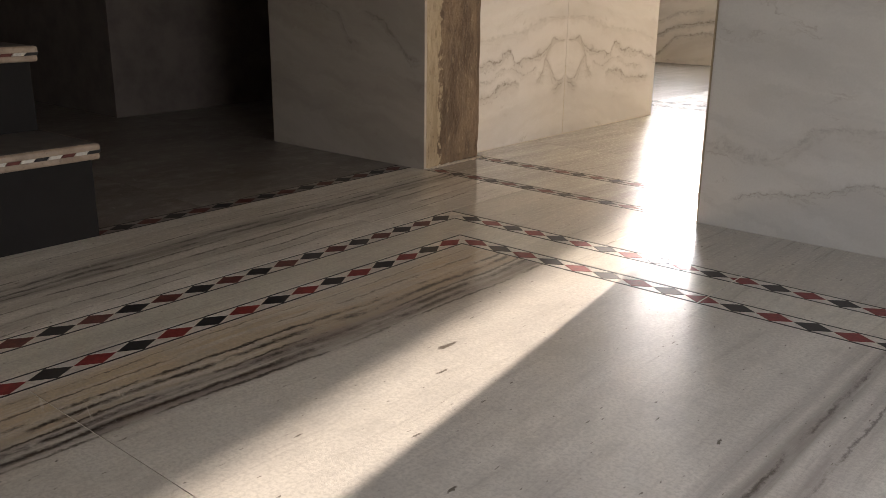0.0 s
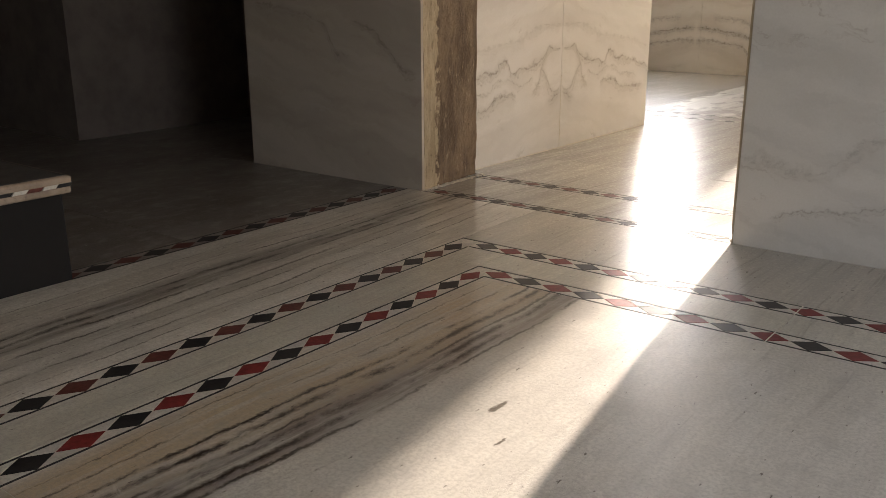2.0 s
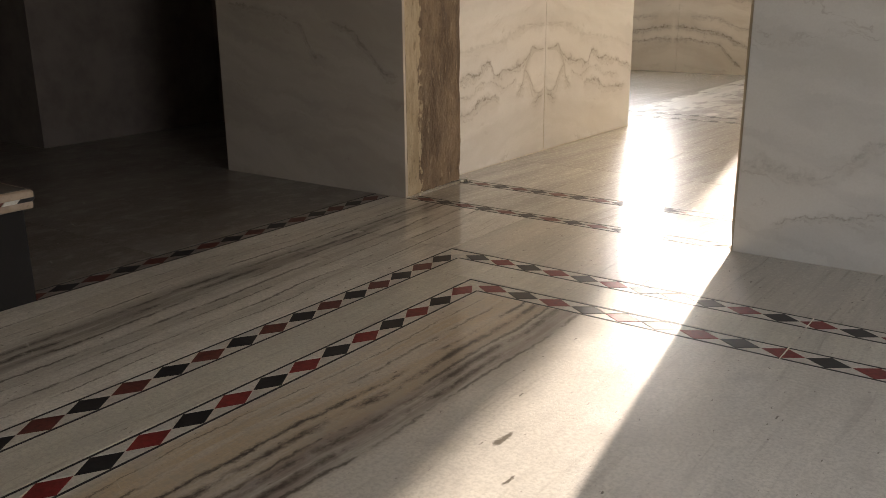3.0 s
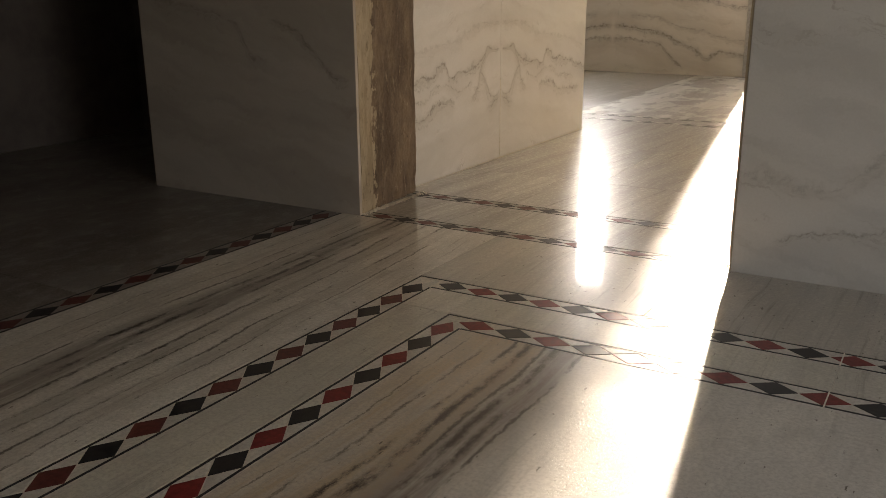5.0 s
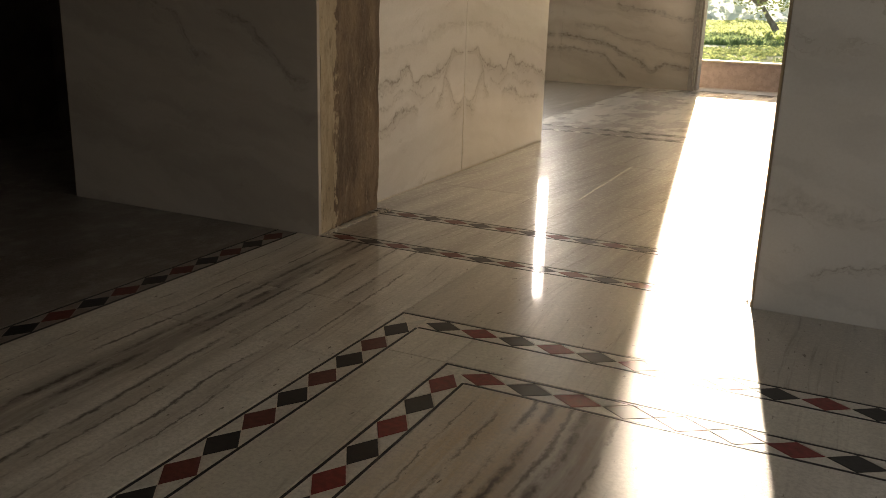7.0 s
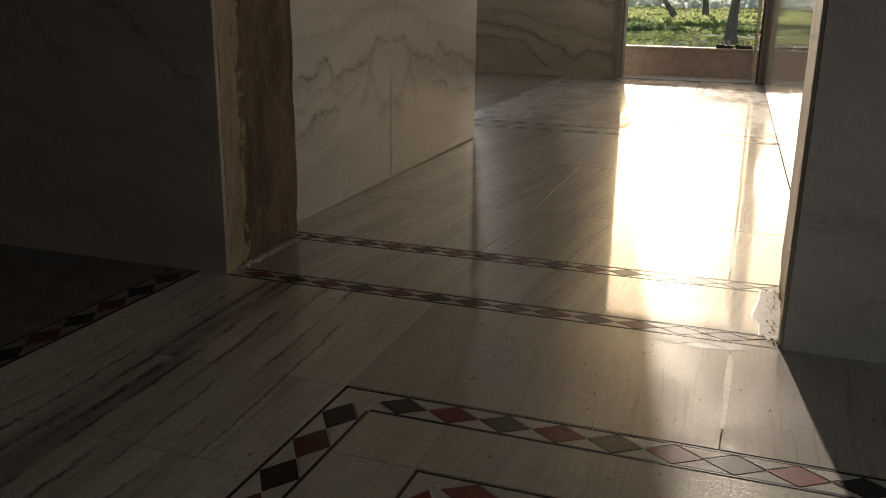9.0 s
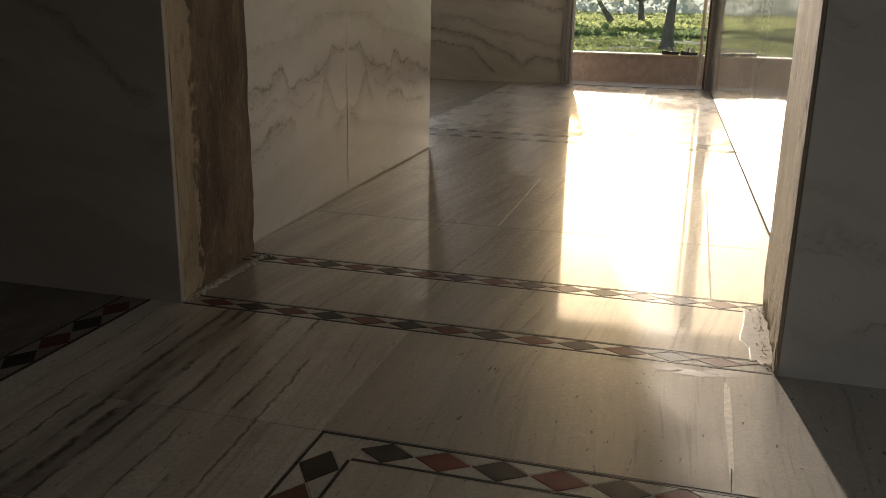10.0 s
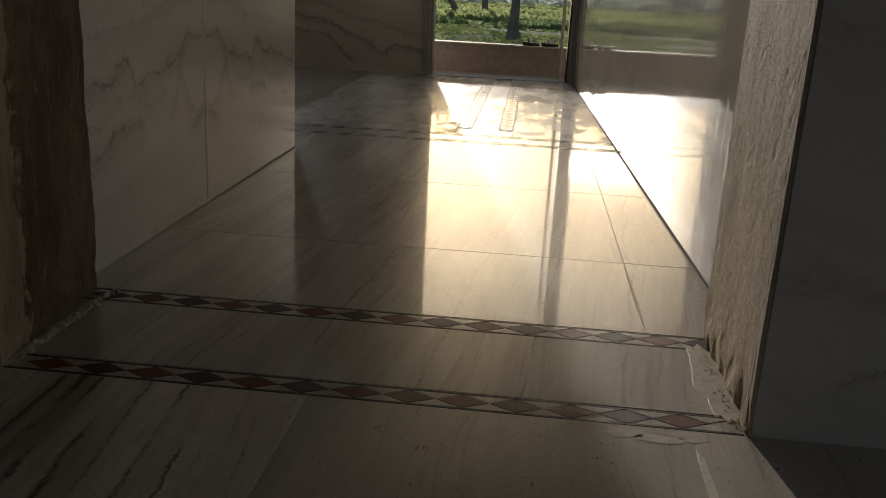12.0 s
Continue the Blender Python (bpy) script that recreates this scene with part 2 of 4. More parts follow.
def rough_mat(name, a, c, d, scale=6.0, rough=0.85, bumpy=0.8, stretch=(1, 1, 0.3), dist=0.006, fine=6.0, amount=0.8, pale_to=0.0):
    """A rough mottled surface. pale_to: the y up to which a ragged edge of paler plaster remains."""
    m, nt, b = mat_base(name)
    pos, x, y, z = world_xyz(nt)
    v = vec(nt, M(nt, "MULTIPLY", x, stretch[0]), M(nt, "MULTIPLY", y, stretch[1]), M(nt, "MULTIPLY", z, stretch[2]))
    n1 = noise_of(nt, v, scale, 8, 0.68)
    n2 = noise_of(nt, v, scale * fine, 7, 0.72)
    n3 = noise_of(nt, pos, 45.0, 6, 0.75)
    col = mix(nt, ramp(nt, n1, 0.38, 0.62), a, c)
    col = mix(nt, ramp(nt, n2, 0.56, 0.68, 0.0, amount), col, d)
    col = mix(nt, ramp(nt, n3, 0.55, 0.7, 0.0, 0.6), col, tuple(q * 0.45 for q in c))
    if pale_to:
        rag = noise_of(nt, vec(nt, 0.0, M(nt, "MULTIPLY", y, 6.0), M(nt, "MULTIPLY", z, 4.0)), 2.0, 7, 0.7)
        edge = M(nt, "ADD", y, M(nt, "MULTIPLY", M(nt, "SUBTRACT", rag, 0.5), 0.22))
        col = mix(nt, ramp(nt, edge, pale_to + 0.012, pale_to), col, (0.4, 0.325, 0.225))
    nt.links.new(col, b.inputs["Base Color"])
    b.inputs["Roughness"].default_value = rough
    bump(nt, b, M(nt, "ADD", M(nt, "ADD", n1, n2), M(nt, "MULTIPLY", n3, 0.5)), bumpy, dist)
    return m


def plain(name, col, rough=0.5, metal=0.0, var=0.15, scale=25.0):
    m, nt, b = mat_base(name)
    pos, x, y, z = world_xyz(nt)
    n = noise_of(nt, pos, scale, 5, 0.6)
    c = mix(nt, ramp(nt, n, 0.3, 0.75), col, tuple(v * (1 - var * 2) for v in col))
    nt.links.new(c, b.inputs["Base Color"])
    b.inputs["Roughness"].default_value, b.inputs["Metallic"].default_value = rough, metal
    b.inputs["Specular IOR Level"].default_value = 0.35
    bump(nt, b, n, 0.15, 0.002)
    return m


MAT = dict(
    slab_left=floor_marble("streaked_marble", base=(0.8, 0.765, 0.7), streak=0.4, grey=(0.46, 0.43, 0.38), seed=1.0, slope=-0.06,
                           tones=((0.31, 0.12, (0.2, 0.165, 0.135), 0.75), (0.12, 0.1, (0.5, 0.44, 0.37), 0.5), (0.46, 0.06, (0.36, 0.32, 0.27), 0.5), (0.6, 0.05, (0.44, 0.4, 0.35), 0.5)),
                           lines=((0.265, 0.016, 1.0), (0.315, 0.022, 1.0), (0.36, 0.012, 1.0), (0.2, 0.009, 0.9), (0.14, 0.007, 0.7), (0.43, 0.013, 0.9), (0.49, 0.008, 0.8), (0.57, 0.011, 0.9), (0.64, 0.008, 0.8), (0.05, 0.007, 0.7))),
    slab_mid=floor_marble("cream_marble_strip", base=(0.72, 0.69, 0.6), streak=0.35, grey=(0.42, 0.385, 0.31), seed=2.0, flecks=0.6),
    slab_inner=floor_marble("white_marble_field", base=(0.70, 0.665, 0.60), streak=0.22, seed=3.0,
                            marks=((1.787, -1.891, 0.05), (1.905, -2.044, 0.03), (2.08, -2.367, 0.02), (1.7, -1.66, 0.014), (1.883, -2.561, 0.018), (2.289, -2.493, 0.022), (2.682, -1.894, 0.02), (2.29, -1.4, 0.014), (2.5, -1.89, 0.014)),
                            tones=((1.27, 0.17, (0.54, 0.42, 0.28), 0.9), (1.47, 0.1, (0.2, 0.155, 0.13), 0.85), (1.39, 0.05, (0.42, 0.31, 0.2), 0.7), (2.82, 0.04, (0.2, 0.17, 0.15), 0.7), (2.915, 0.05, (0.25, 0.2, 0.18), 0.6), (2.75, 0.04, (0.4, 0.37, 0.34), 0.6)),
                            lines=((1.375, 0.022, 1.0), (1.42, 0.012, 0.9), (1.45, 0.024, 1.0), (1.49, 0.024, 1.0), (1.53, 0.012, 0.9), (1.2, 0.006, 0.7), (1.27, 0.009, 0.8), (1.335, 0.014, 1.0), (2.82, 0.012, 0.8), (2.92, 0.009, 0.7))),
    slab_front=floor_marble("grey_marble_band", base=(0.57, 0.53, 0.46), streak=0.6, seed=4.0, spec=0.5, lines=((0.35, 0.01, 0.8), (2.3, 0.01, 0.6))),
    slab_pass=floor_marble("passage_marble", spec=0.5, base=(0.55, 0.525, 0.48), streak=0.95, grey=(0.29, 0.27, 0.24), seed=5.0, flecks=0.5, coat=1.0, slope=0.1, lines=((0.2, 0.008, 0.6), (0.45, 0.006, 0.6), (0.75, 0.008, 0.6), (1.0, 0.006, 0.6), (1.25, 0.006, 0.6))),
    slab_door=floor_marble("muddied_marble", base=(0.56, 0.53, 0.48), streak=0.7, grey=(0.3, 0.28, 0.24), seed=5.5, flecks=0.5, coat=0.95, rough=0.42, dull=0.85),
    slab_dark=floor_marble("dark_stone_floor", base=(0.15, 0.125, 0.11), streak=0.6, grey=(0.09, 0.07, 0.06), seed=6.0, rough=0.4, coat=0.2),
    inlay_white=floor_marble("inlay_white_marble", base=(0.7, 0.67, 0.6), streak=0.12, seed=7.0, flecks=0.3),
    inlay_dark=floor_marble("inlay_dark_stone", base=(0.2, 0.165, 0.14), streak=0.5, grey=(0.12, 0.1, 0.085), seed=8.0, flecks=0.3, coat=0.3),
    black=plain("black_stone", (0.022, 0.021, 0.022), 0.4, var=0.2, scale=60),
    red=plain("red_stone", (0.23, 0.03, 0.028), 0.2, var=0.22, scale=60),
    red_dim=plain("dull_red_stone", (0.15, 0.035, 0.028), 0.25, var=0.2, scale=60),
    brown_in=plain("maroon_stone", (0.14, 0.04, 0.032), 0.2, var=0.2, scale=60),
    mortar=plain("mortar_bed", (0.68, 0.64, 0.57), 0.85, scale=80),
    plaster=plain("ceiling_plaster", (0.55, 0.52, 0.47), 0.9, scale=4),
    core=plain("masonry_core", (0.45, 0.42, 0.37), 0.9, scale=6),
    # shade of the unlit west end put into this base colour, lifted for veiling glare
    recess=plain("recess_shade_brown", (0.17, 0.14, 0.125), 0.7, scale=5),
    jamb_l=rough_mat("stained_rough_plaster", (0.22, 0.155, 0.105), (0.11, 0.075, 0.05), (0.34, 0.265, 0.185), 4.0, stretch=(1, 1.4, 0.6), fine=5.0, pale_to=0.15, bumpy=1.0, dist=0.012),
    jamb_l_edge=rough_mat("pale_worn_plaster", (0.42, 0.345, 0.245), (0.3, 0.235, 0.155), (0.2, 0.15, 0.09), 6.0),
    jamb_r=rough_mat("pitted_plaster", (0.5, 0.4, 0.25), (0.37, 0.285, 0.165), (0.17, 0.125, 0.07), 8.0, fine=10.0, stretch=(1, 1, 0.22), amount=0.35, bumpy=0.7, dist=0.004),
    grout=plain("pale_grout", (0.76, 0.71, 0.61), 0.35, scale=60),
    crust=plain("dirty_plaster_crust", (0.5, 0.45, 0.37), 0.5, scale=45),
    gap=plain("dark_open_joint", (0.11, 0.09, 0.07), 0.95, scale=70),
    chip=plain("white_plaster_chips", (0.68, 0.63, 0.54), 0.9, scale=60),
    wall_left=wall_marble("book_matched_marble", "y", 1.65, seed=1.0, base=(0.75, 0.725, 0.7), cloud_col=(0.6, 0.57, 0.54), veins=(
        (0.0, 1.5, 0.013, 0.9, ((0.0, 0.67), (0.18, 0.675), (0.26, 0.62), (0.37, 0.595), (0.5, 0.575), (0.62, 0.555), (0.68, 0.62), (0.8, 0.59), (0.95, 0.56), (1.1, 0.525), (1.5, 0.45))),
        (0.17, 0.4, 0.014, 0.8, ((0.17, 0.68), (0.25, 0.58), (0.3, 0.48), (0.36, 0.40), (0.4, 0.38))),
        (0.0, 0.3, 0.013, 0.85, ((0.0, 0.46), (0.06, 0.40), (0.13, 0.42), (0.2, 0.5), (0.3, 0.58))),
        (0.0, 0.2, 0.011, 0.8, ((0.0, 0.40), (0.08, 0.36), (0.2, 0.345))),
        (0.55, 1.3, 0.013, 0.85, ((0.55, 0.40), (0.75, 0.41), (0.9, 0.38), (1.1, 0.34), (1.3, 0.33))),
        (0.35, 1.2, 0.009, 0.5, ((0.35, 0.5), (0.5, 0.47), (0.7, 0.52), (0.9, 0.47), (1.2, 0.4))),
        (0.0, 1.4, 0.02, 0.25, ((0.0, 0.86), (0.3, 0.82), (0.6, 0.74), (0.9, 0.72), (1.4, 0.62))),
    )),
    wall_far=wall_marble("veined_far_marble", "x", -1.62, seed=5.0, base=(0.70, 0.65, 0.57), cloud_col=(0.54, 0.48, 0.4), veins=(
        (0.0, 1.8, 0.028, 1.0, ((0.0, 0.58), (0.2, 0.585), (0.38, 0.55), (0.63, 0.48), (0.9, 0.38), (1.12, 0.28), (1.2, 0.21), (1.3, 0.26), (1.5, 0.27), (1.8, 0.2))),
        (0.0, 0.95, 0.018, 0.9, ((0.0, 0.42), (0.3, 0.40), (0.6, 0.35), (0.8, 0.17), (0.95, 0.04))),
        (0.7, 1.8, 0.022, 0.9, ((0.7, 0.95), (1.1, 0.9), (1.4, 0.84), (1.6, 0.8), (1.8, 0.77))),
        (0.2, 1.7, 0.02, 0.5, ((0.2, 0.72), (0.6, 0.66), (1.0, 0.55), (1.4, 0.46), (1.7, 0.42))),
    )),
    wall_front=wall_marble("grey_veined_marble", "x", None, seed=9.0, base=(0.62, 0.595, 0.555), cloud_col=(0.47, 0.45, 0.42), veins=(
        (1.7, 2.8, 0.03, 0.35, ((1.7, 0.38), (1.85, 0.37), (2.05, 0.37), (2.2, 0.48), (2.3, 0.5), (2.5, 0.52), (2.8, 0.6))),
        (1.85, 2.8, 0.01, 0.6, ((1.85, 0.13), (1.97, 0.165), (2.08, 0.18), (2.2, 0.21), (2.46, 0.28), (2.8, 0.36))),
    )),
    # pier marble toned darker: part of its deep shade is in the colour
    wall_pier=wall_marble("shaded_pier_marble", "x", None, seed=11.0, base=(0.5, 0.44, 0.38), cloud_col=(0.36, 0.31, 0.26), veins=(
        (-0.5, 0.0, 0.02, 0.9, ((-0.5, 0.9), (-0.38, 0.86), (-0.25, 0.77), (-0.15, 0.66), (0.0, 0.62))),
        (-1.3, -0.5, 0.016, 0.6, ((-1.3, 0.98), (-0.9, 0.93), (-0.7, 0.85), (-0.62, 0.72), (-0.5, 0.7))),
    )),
    wall_right=wall_marble("polished_grey_marble", "y", None, seed=13.0, base=(0.56, 0.53, 0.47), cloud_col=(0.42, 0.4, 0.35), rough=0.045, drip=0.16),
    tread=rough_mat("tan_stone_tread", (0.36, 0.28, 0.21), (0.25, 0.19, 0.14), (0.18, 0.13, 0.1), 9.0, 0.45, 0.2, (1, 1, 1)),
    tread_top=plain("dull_dark_grey_stone", (0.1, 0.09, 0.085), 0.6, scale=14),
    # one even near-black colour for all risers
    riser=plain("near_black_riser", (0.007, 0.006, 0.006), 0.8, scale=10),
    frame_dark=plain("weathered_grey_paint", (0.5, 0.47, 0.43), 0.55, scale=40),
    frame_pale=plain("pale_painted_frame", (0.62, 0.59, 0.54), 0.5, scale=40),
    frame_red=plain("red_oxide_paint", (0.26, 0.1, 0.07), 0.55, scale=40),
    parapet=rough_mat("rough_red_brown_render", (0.54, 0.44, 0.4), (0.45, 0.36, 0.32), (0.6, 0.5, 0.45), 14.0, 0.9, 0.6, (1, 1, 1)),
    cap=plain("cream_coping", (0.62, 0.53, 0.38), 0.7, scale=18),
    porch=plain("porch_stone", (0.62, 0.55, 0.47), 0.6, scale=9),
    bark=rough_mat("tree_bark", (0.3, 0.26, 0.22), (0.22, 0.185, 0.155), (0.14, 0.115, 0.095), 5.0, 0.9, 1.0, (1, 1, 0.25), 0.03),
    rubber=plain("dark_rubber", (0.04, 0.035, 0.035), 0.6, scale=60),
    strap=plain("pale_strap", (0.6, 0.57, 0.52), 0.6, scale=60),
)


def leafy(name, a, c, scale):
    m, nt, b = mat_base(name)
    pos, x, y, z = world_xyz(nt)
    g = nt.nodes.new("ShaderNodeNewGeometry")
    n = noise_of(nt, pos, scale, 4)
    f = M(nt, "ADD", M(nt, "MULTIPLY", n, 0.6), M(nt, "MULTIPLY", g.outputs["Random Per Island"], 0.5))
    nt.links.new(mix(nt, ramp(nt, f, 0.25, 0.8), a, c), b.inputs["Base Color"])
    b.inputs["Roughness"].default_value = 0.6
    tr = nt.nodes.new("ShaderNodeBsdfTranslucent")
    nt.links.new(mix(nt, ramp(nt, f, 0.25, 0.8), tuple(v * 1.6 for v in a), tuple(v * 1.6 for v in c)), tr.inputs[0])
    mx = nt.nodes.new("ShaderNodeMixShader")
    mx.inputs[0].default_value = 0.55
    nt.links.new(b.outputs[0], mx.inputs[1])
    nt.links.new(tr.outputs[0], mx.inputs[2])
    nt.links.new(mx.outputs[0], nt.nodes["Material Output"].inputs[0])
    return m


for k in ("black", "red", "red_dim", "brown_in"):
    sb = MAT[k].node_tree.nodes["Principled BSDF"]
    sb.inputs["Coat Weight"].default_value, sb.inputs["Coat Roughness"].default_value = 0.25, 0.07
    sb.inputs["Specular IOR Level"].default_value, sb.inputs["Roughness"].default_value = 0.22, 0.45

MAT["leaf"] = leafy("tree_leaves", (0.12, 0.16, 0.08), (0.2, 0.24, 0.12), 2.0)
MAT["tall"] = leafy("tall_grass_blades", (0.14, 0.2, 0.09), (0.2, 0.26, 0.12), 0.5)
MAT["crop"] = leafy("crop_leaves", (0.24, 0.3, 0.12), (0.42, 0.46, 0.22), 0.4)
MAT["grass"] = leafy("grass_blades", (0.24, 0.3, 0.12), (0.36, 0.4, 0.18), 0.5)
MAT["ground"] = rough_mat("green_field_soil", (0.3, 0.36, 0.15), (0.4, 0.42, 0.22), (0.2, 0.25, 0.1), 0.35, 0.95, 0.4, (1, 1, 1), 0.05)
# distance haze painted in: woodland green made paler and bluer
MAT["haze_green"] = leafy("haze_pale_woodland", (0.4, 0.46, 0.44), (0.52, 0.56, 0.53), 0.1)


# ---- mesh helpers ----
def mesh_of(name, verts, faces, mat):
    me = bpy.data.meshes.new(name)
    me.from_pydata(verts, [], faces)
    me.materials.append(mat)
    me.update()
    return me


def put(name, me, parent=None, label="", m=None):
    ob = new(name, me)
    if parent is not None:
        ob.parent = parent
    if m is not None:
        ob.matrix_basis = m
    if label:
        ob["label"] = label
    return ob


def part(name, bm, mat, parent=None, label=""):
    me = bpy.data.meshes.new(name)
    bmesh.ops.recalc_face_normals(bm, faces=bm.faces)
    bm.to_mesh(me)
    bm.free()
    me.materials.append(mat)
    return put(name, me, parent, label)


def add_box(bm, x0, x1, y0, y1, z0, z1, bevel=0.0, segments=2):
    r = bmesh.ops.create_cube(bm, size=1.0, matrix=Matrix.Translation(((x0 + x1) / 2, (y0 + y1) / 2, (z0 + z1) / 2)) @ Matrix.Diagonal((x1 - x0, y1 - y0, z1 - z0, 1)))
    if bevel:
        es = list({e for v in r["verts"] for e in v.link_edges})
        bmesh.ops.bevel(bm, geom=es, offset=bevel, segments=segments, affect="EDGES", profile=0.5)
    return bm


def box_part(name, dims, mat, parent=None, label="", bevel=0.0):
    return part(name, add_box(bmesh.new(), *dims, bevel), mat, parent, label)


def slab_mesh(name, x0, x1, y0, y1, mat, top=0.0, thick=0.002, c=0.0006, gap=0.0015):
    """A floor slab with chamfered top edges, in world coordinates."""
    x0, x1, y0, y1 = x0 + gap, x1 - gap, y0 + gap, y1 - gap
    zb, zc = top - thick, top - c
    v = []
    for i, z in ((0, zb), (0, zc), (c, top)):
        v += [(x0 + i, y0 + i, z), (x1 - i, y0 + i, z), (x1 - i, y1 - i, z), (x0 + i, y1 - i, z)]
    f = [(8, 9, 10, 11)]
    for k in (0, 4):
        for j in range(4):
            f.append((k + j, k + (j + 1) % 4, k + 4 + (j + 1) % 4, k + 4 + j))
    return mesh_of(name, v, f, mat)


def empty(name, label, category, group="", at=(0, 0, 0)):
    e = new(name)
    e.location = at
    return tagged(e, label, category, group)


# ---- floor ----
floor = box_part("floor", (-6.0, 6.0, -7.5, 7.95, -0.12, -0.0022), MAT["mortar"])
tagged(floor, "polished white marble floor with grey streaks and inlaid diamond borders", "floor", kind="structure")
SLABS = [
    # x0, x1, y0, y1, material
    (-0.105, 0.732, -0.625, 0.0015, "slab_left"), (-0.105, 0.732, -1.035, -0.625, "slab_left"), (-0.105, 0.732, -2.75, -1.035, "slab_left"),
    (-0.105, 0.732, -4.6, -2.75, "slab_left"), (-0.105, 0.732, -7.4, -4.6, "slab_left"),
    (0.732, 1.592, -0.62, 0.0015, "slab_front"), (1.592, 3.1, -0.62, 0.0015, "slab_front"), (3.1, 4.8, -0.62, 0.0015, "slab_front"),
    (0.842, 1.027, -0.915, -0.725, "slab_mid"), (0.842, 1.027, -3.9, -0.915, "slab_mid"), (0.842, 1.027, -7.4, -3.9, "slab_mid"),
    (1.027, 2.2, -0.915, -0.725, "slab_mid"), (2.2, 3.9, -0.915, -0.725, "slab_mid"), (3.9, 4.8, -0.915, -0.725, "slab_mid"),
    (1.132, 3.6, -2.885, -1.022, "slab_inner"), (1.132, 3.6, -4.7, -2.885, "slab_inner"), (1.132, 3.6, -7.4, -4.7, "slab_inner"),
    (3.6, 4.8, -4.7, -1.022, "slab_inner"), (3.6, 4.8, -7.4, -4.7, "slab_inner"),
    (-0.06, 1.73, 0.088, 0.475, "slab_pass"),
    (-0.12, 1.565, 0.57, 1.24, "slab_pass"), (1.565, 1.86, 0.57, 1.24, "slab_pass"), (-0.12, 0.72, 1.24, 2.35, "slab_pass"), (0.72, 1.565, 1.24, 2.35, "slab_pass"), (1.565, 1.86, 1.24, 2.35, "slab_pass"),
    (-0.12, 1.565, 2.35, 3.55, "slab_pass"), (1.565, 1.86, 2.35, 3.55, "slab_pass"),
    (-6.0, -0.12, 3.02, 3.55, "slab_pass"),
    (-6.0, 1.86, 3.64, 3.80, "slab_pass"),
    (-6.0, -2.2, 3.89, 7.95, "slab_pass"), (-2.2, -0.5, 3.89, 7.95, "slab_pass"), (-0.5, 0.72, 3.89, 7.95, "slab_door"),
    (0.82, 1.0, 4.1, 7.95, "slab_door"), (1.1, 1.86, 3.89, 7.95, "slab_door"), (0.72, 1.1, 3.89, 4.1, "slab_door"),
    (-3.2, -0.215, -1.4, 0.0, "slab_dark"), (-6.0, -3.2, -1.4, 0.0, "slab_dark"), (-3.2, -0.215, -3.4, -1.4, "slab_dark"), (-6.0, -3.2, -3.4, -1.4, "slab_dark"),
    (-6.0, -0.215, -7.4, -3.4, "slab_dark"), (-6.0, -1.39, 0.0, 1.4, "slab_dark"),
]
for x0, x1, y0, y1, k in SLABS:
    put("marble_slab", slab_mesh("marble_slab", x0, x1, y0, y1, MAT[k]), floor)

DIA = {}


def diamond_mesh(half_l, half_w, key):
    """A flat diamond tile with a chamfer, long side along local x."""
    k = (half_l, half_w, key)
    if k not in DIA:
        c, z0, z1 = 0.98, -0.002, 0.0
        ring = ((half_l, 0), (0, half_w), (-half_l, 0), (0, -half_w))
        v = [(a, b_, z0) for a, b_ in ring] + [(a, b_, z1 - 0.0003) for a, b_ in ring] + [(a * c, b_ * c, z1) for a, b_ in ring]
        f = [(8, 9, 10, 11)] + [(s + j, s + (j + 1) % 4, s + 4 + (j + 1) % 4, s + 4 + j) for s in (0, 4) for j in range(4)]
        DIA[k] = mesh_of("diamond", v, f, MAT[key])
    return DIA[k]


def triangle_mesh(half_l, high, key, flip):
    """A flat triangle tile between two diamonds: base along local x, apex towards +y, or -y if flipped."""
    k = ("tri", half_l, high, key, flip)
    if k not in DIA:
        q = -1 if flip else 1
        ring = ((-half_l, 0), (half_l, 0), (0, q * high))
        if flip:
            ring = ring[::-1]
        mid = (0.0, q * high / 3)
        v = [(a, b_, z) for z in (-0.002, -0.0003) for a, b_ in ring] + [(mid[0] + (a - mid[0]) * 0.97, mid[1] + (b_ - mid[1]) * 0.97, 0.0) for a, b_ in ring]
        f = [(6, 7, 8)] + [(s + j, s + (j + 1) % 3, s + 3 + (j + 1) % 3, s + 3 + j) for s in (0, 3) for j in range(3)]
        DIA[k] = mesh_of("triangle", v, f, MAT[key])
    return DIA[k]


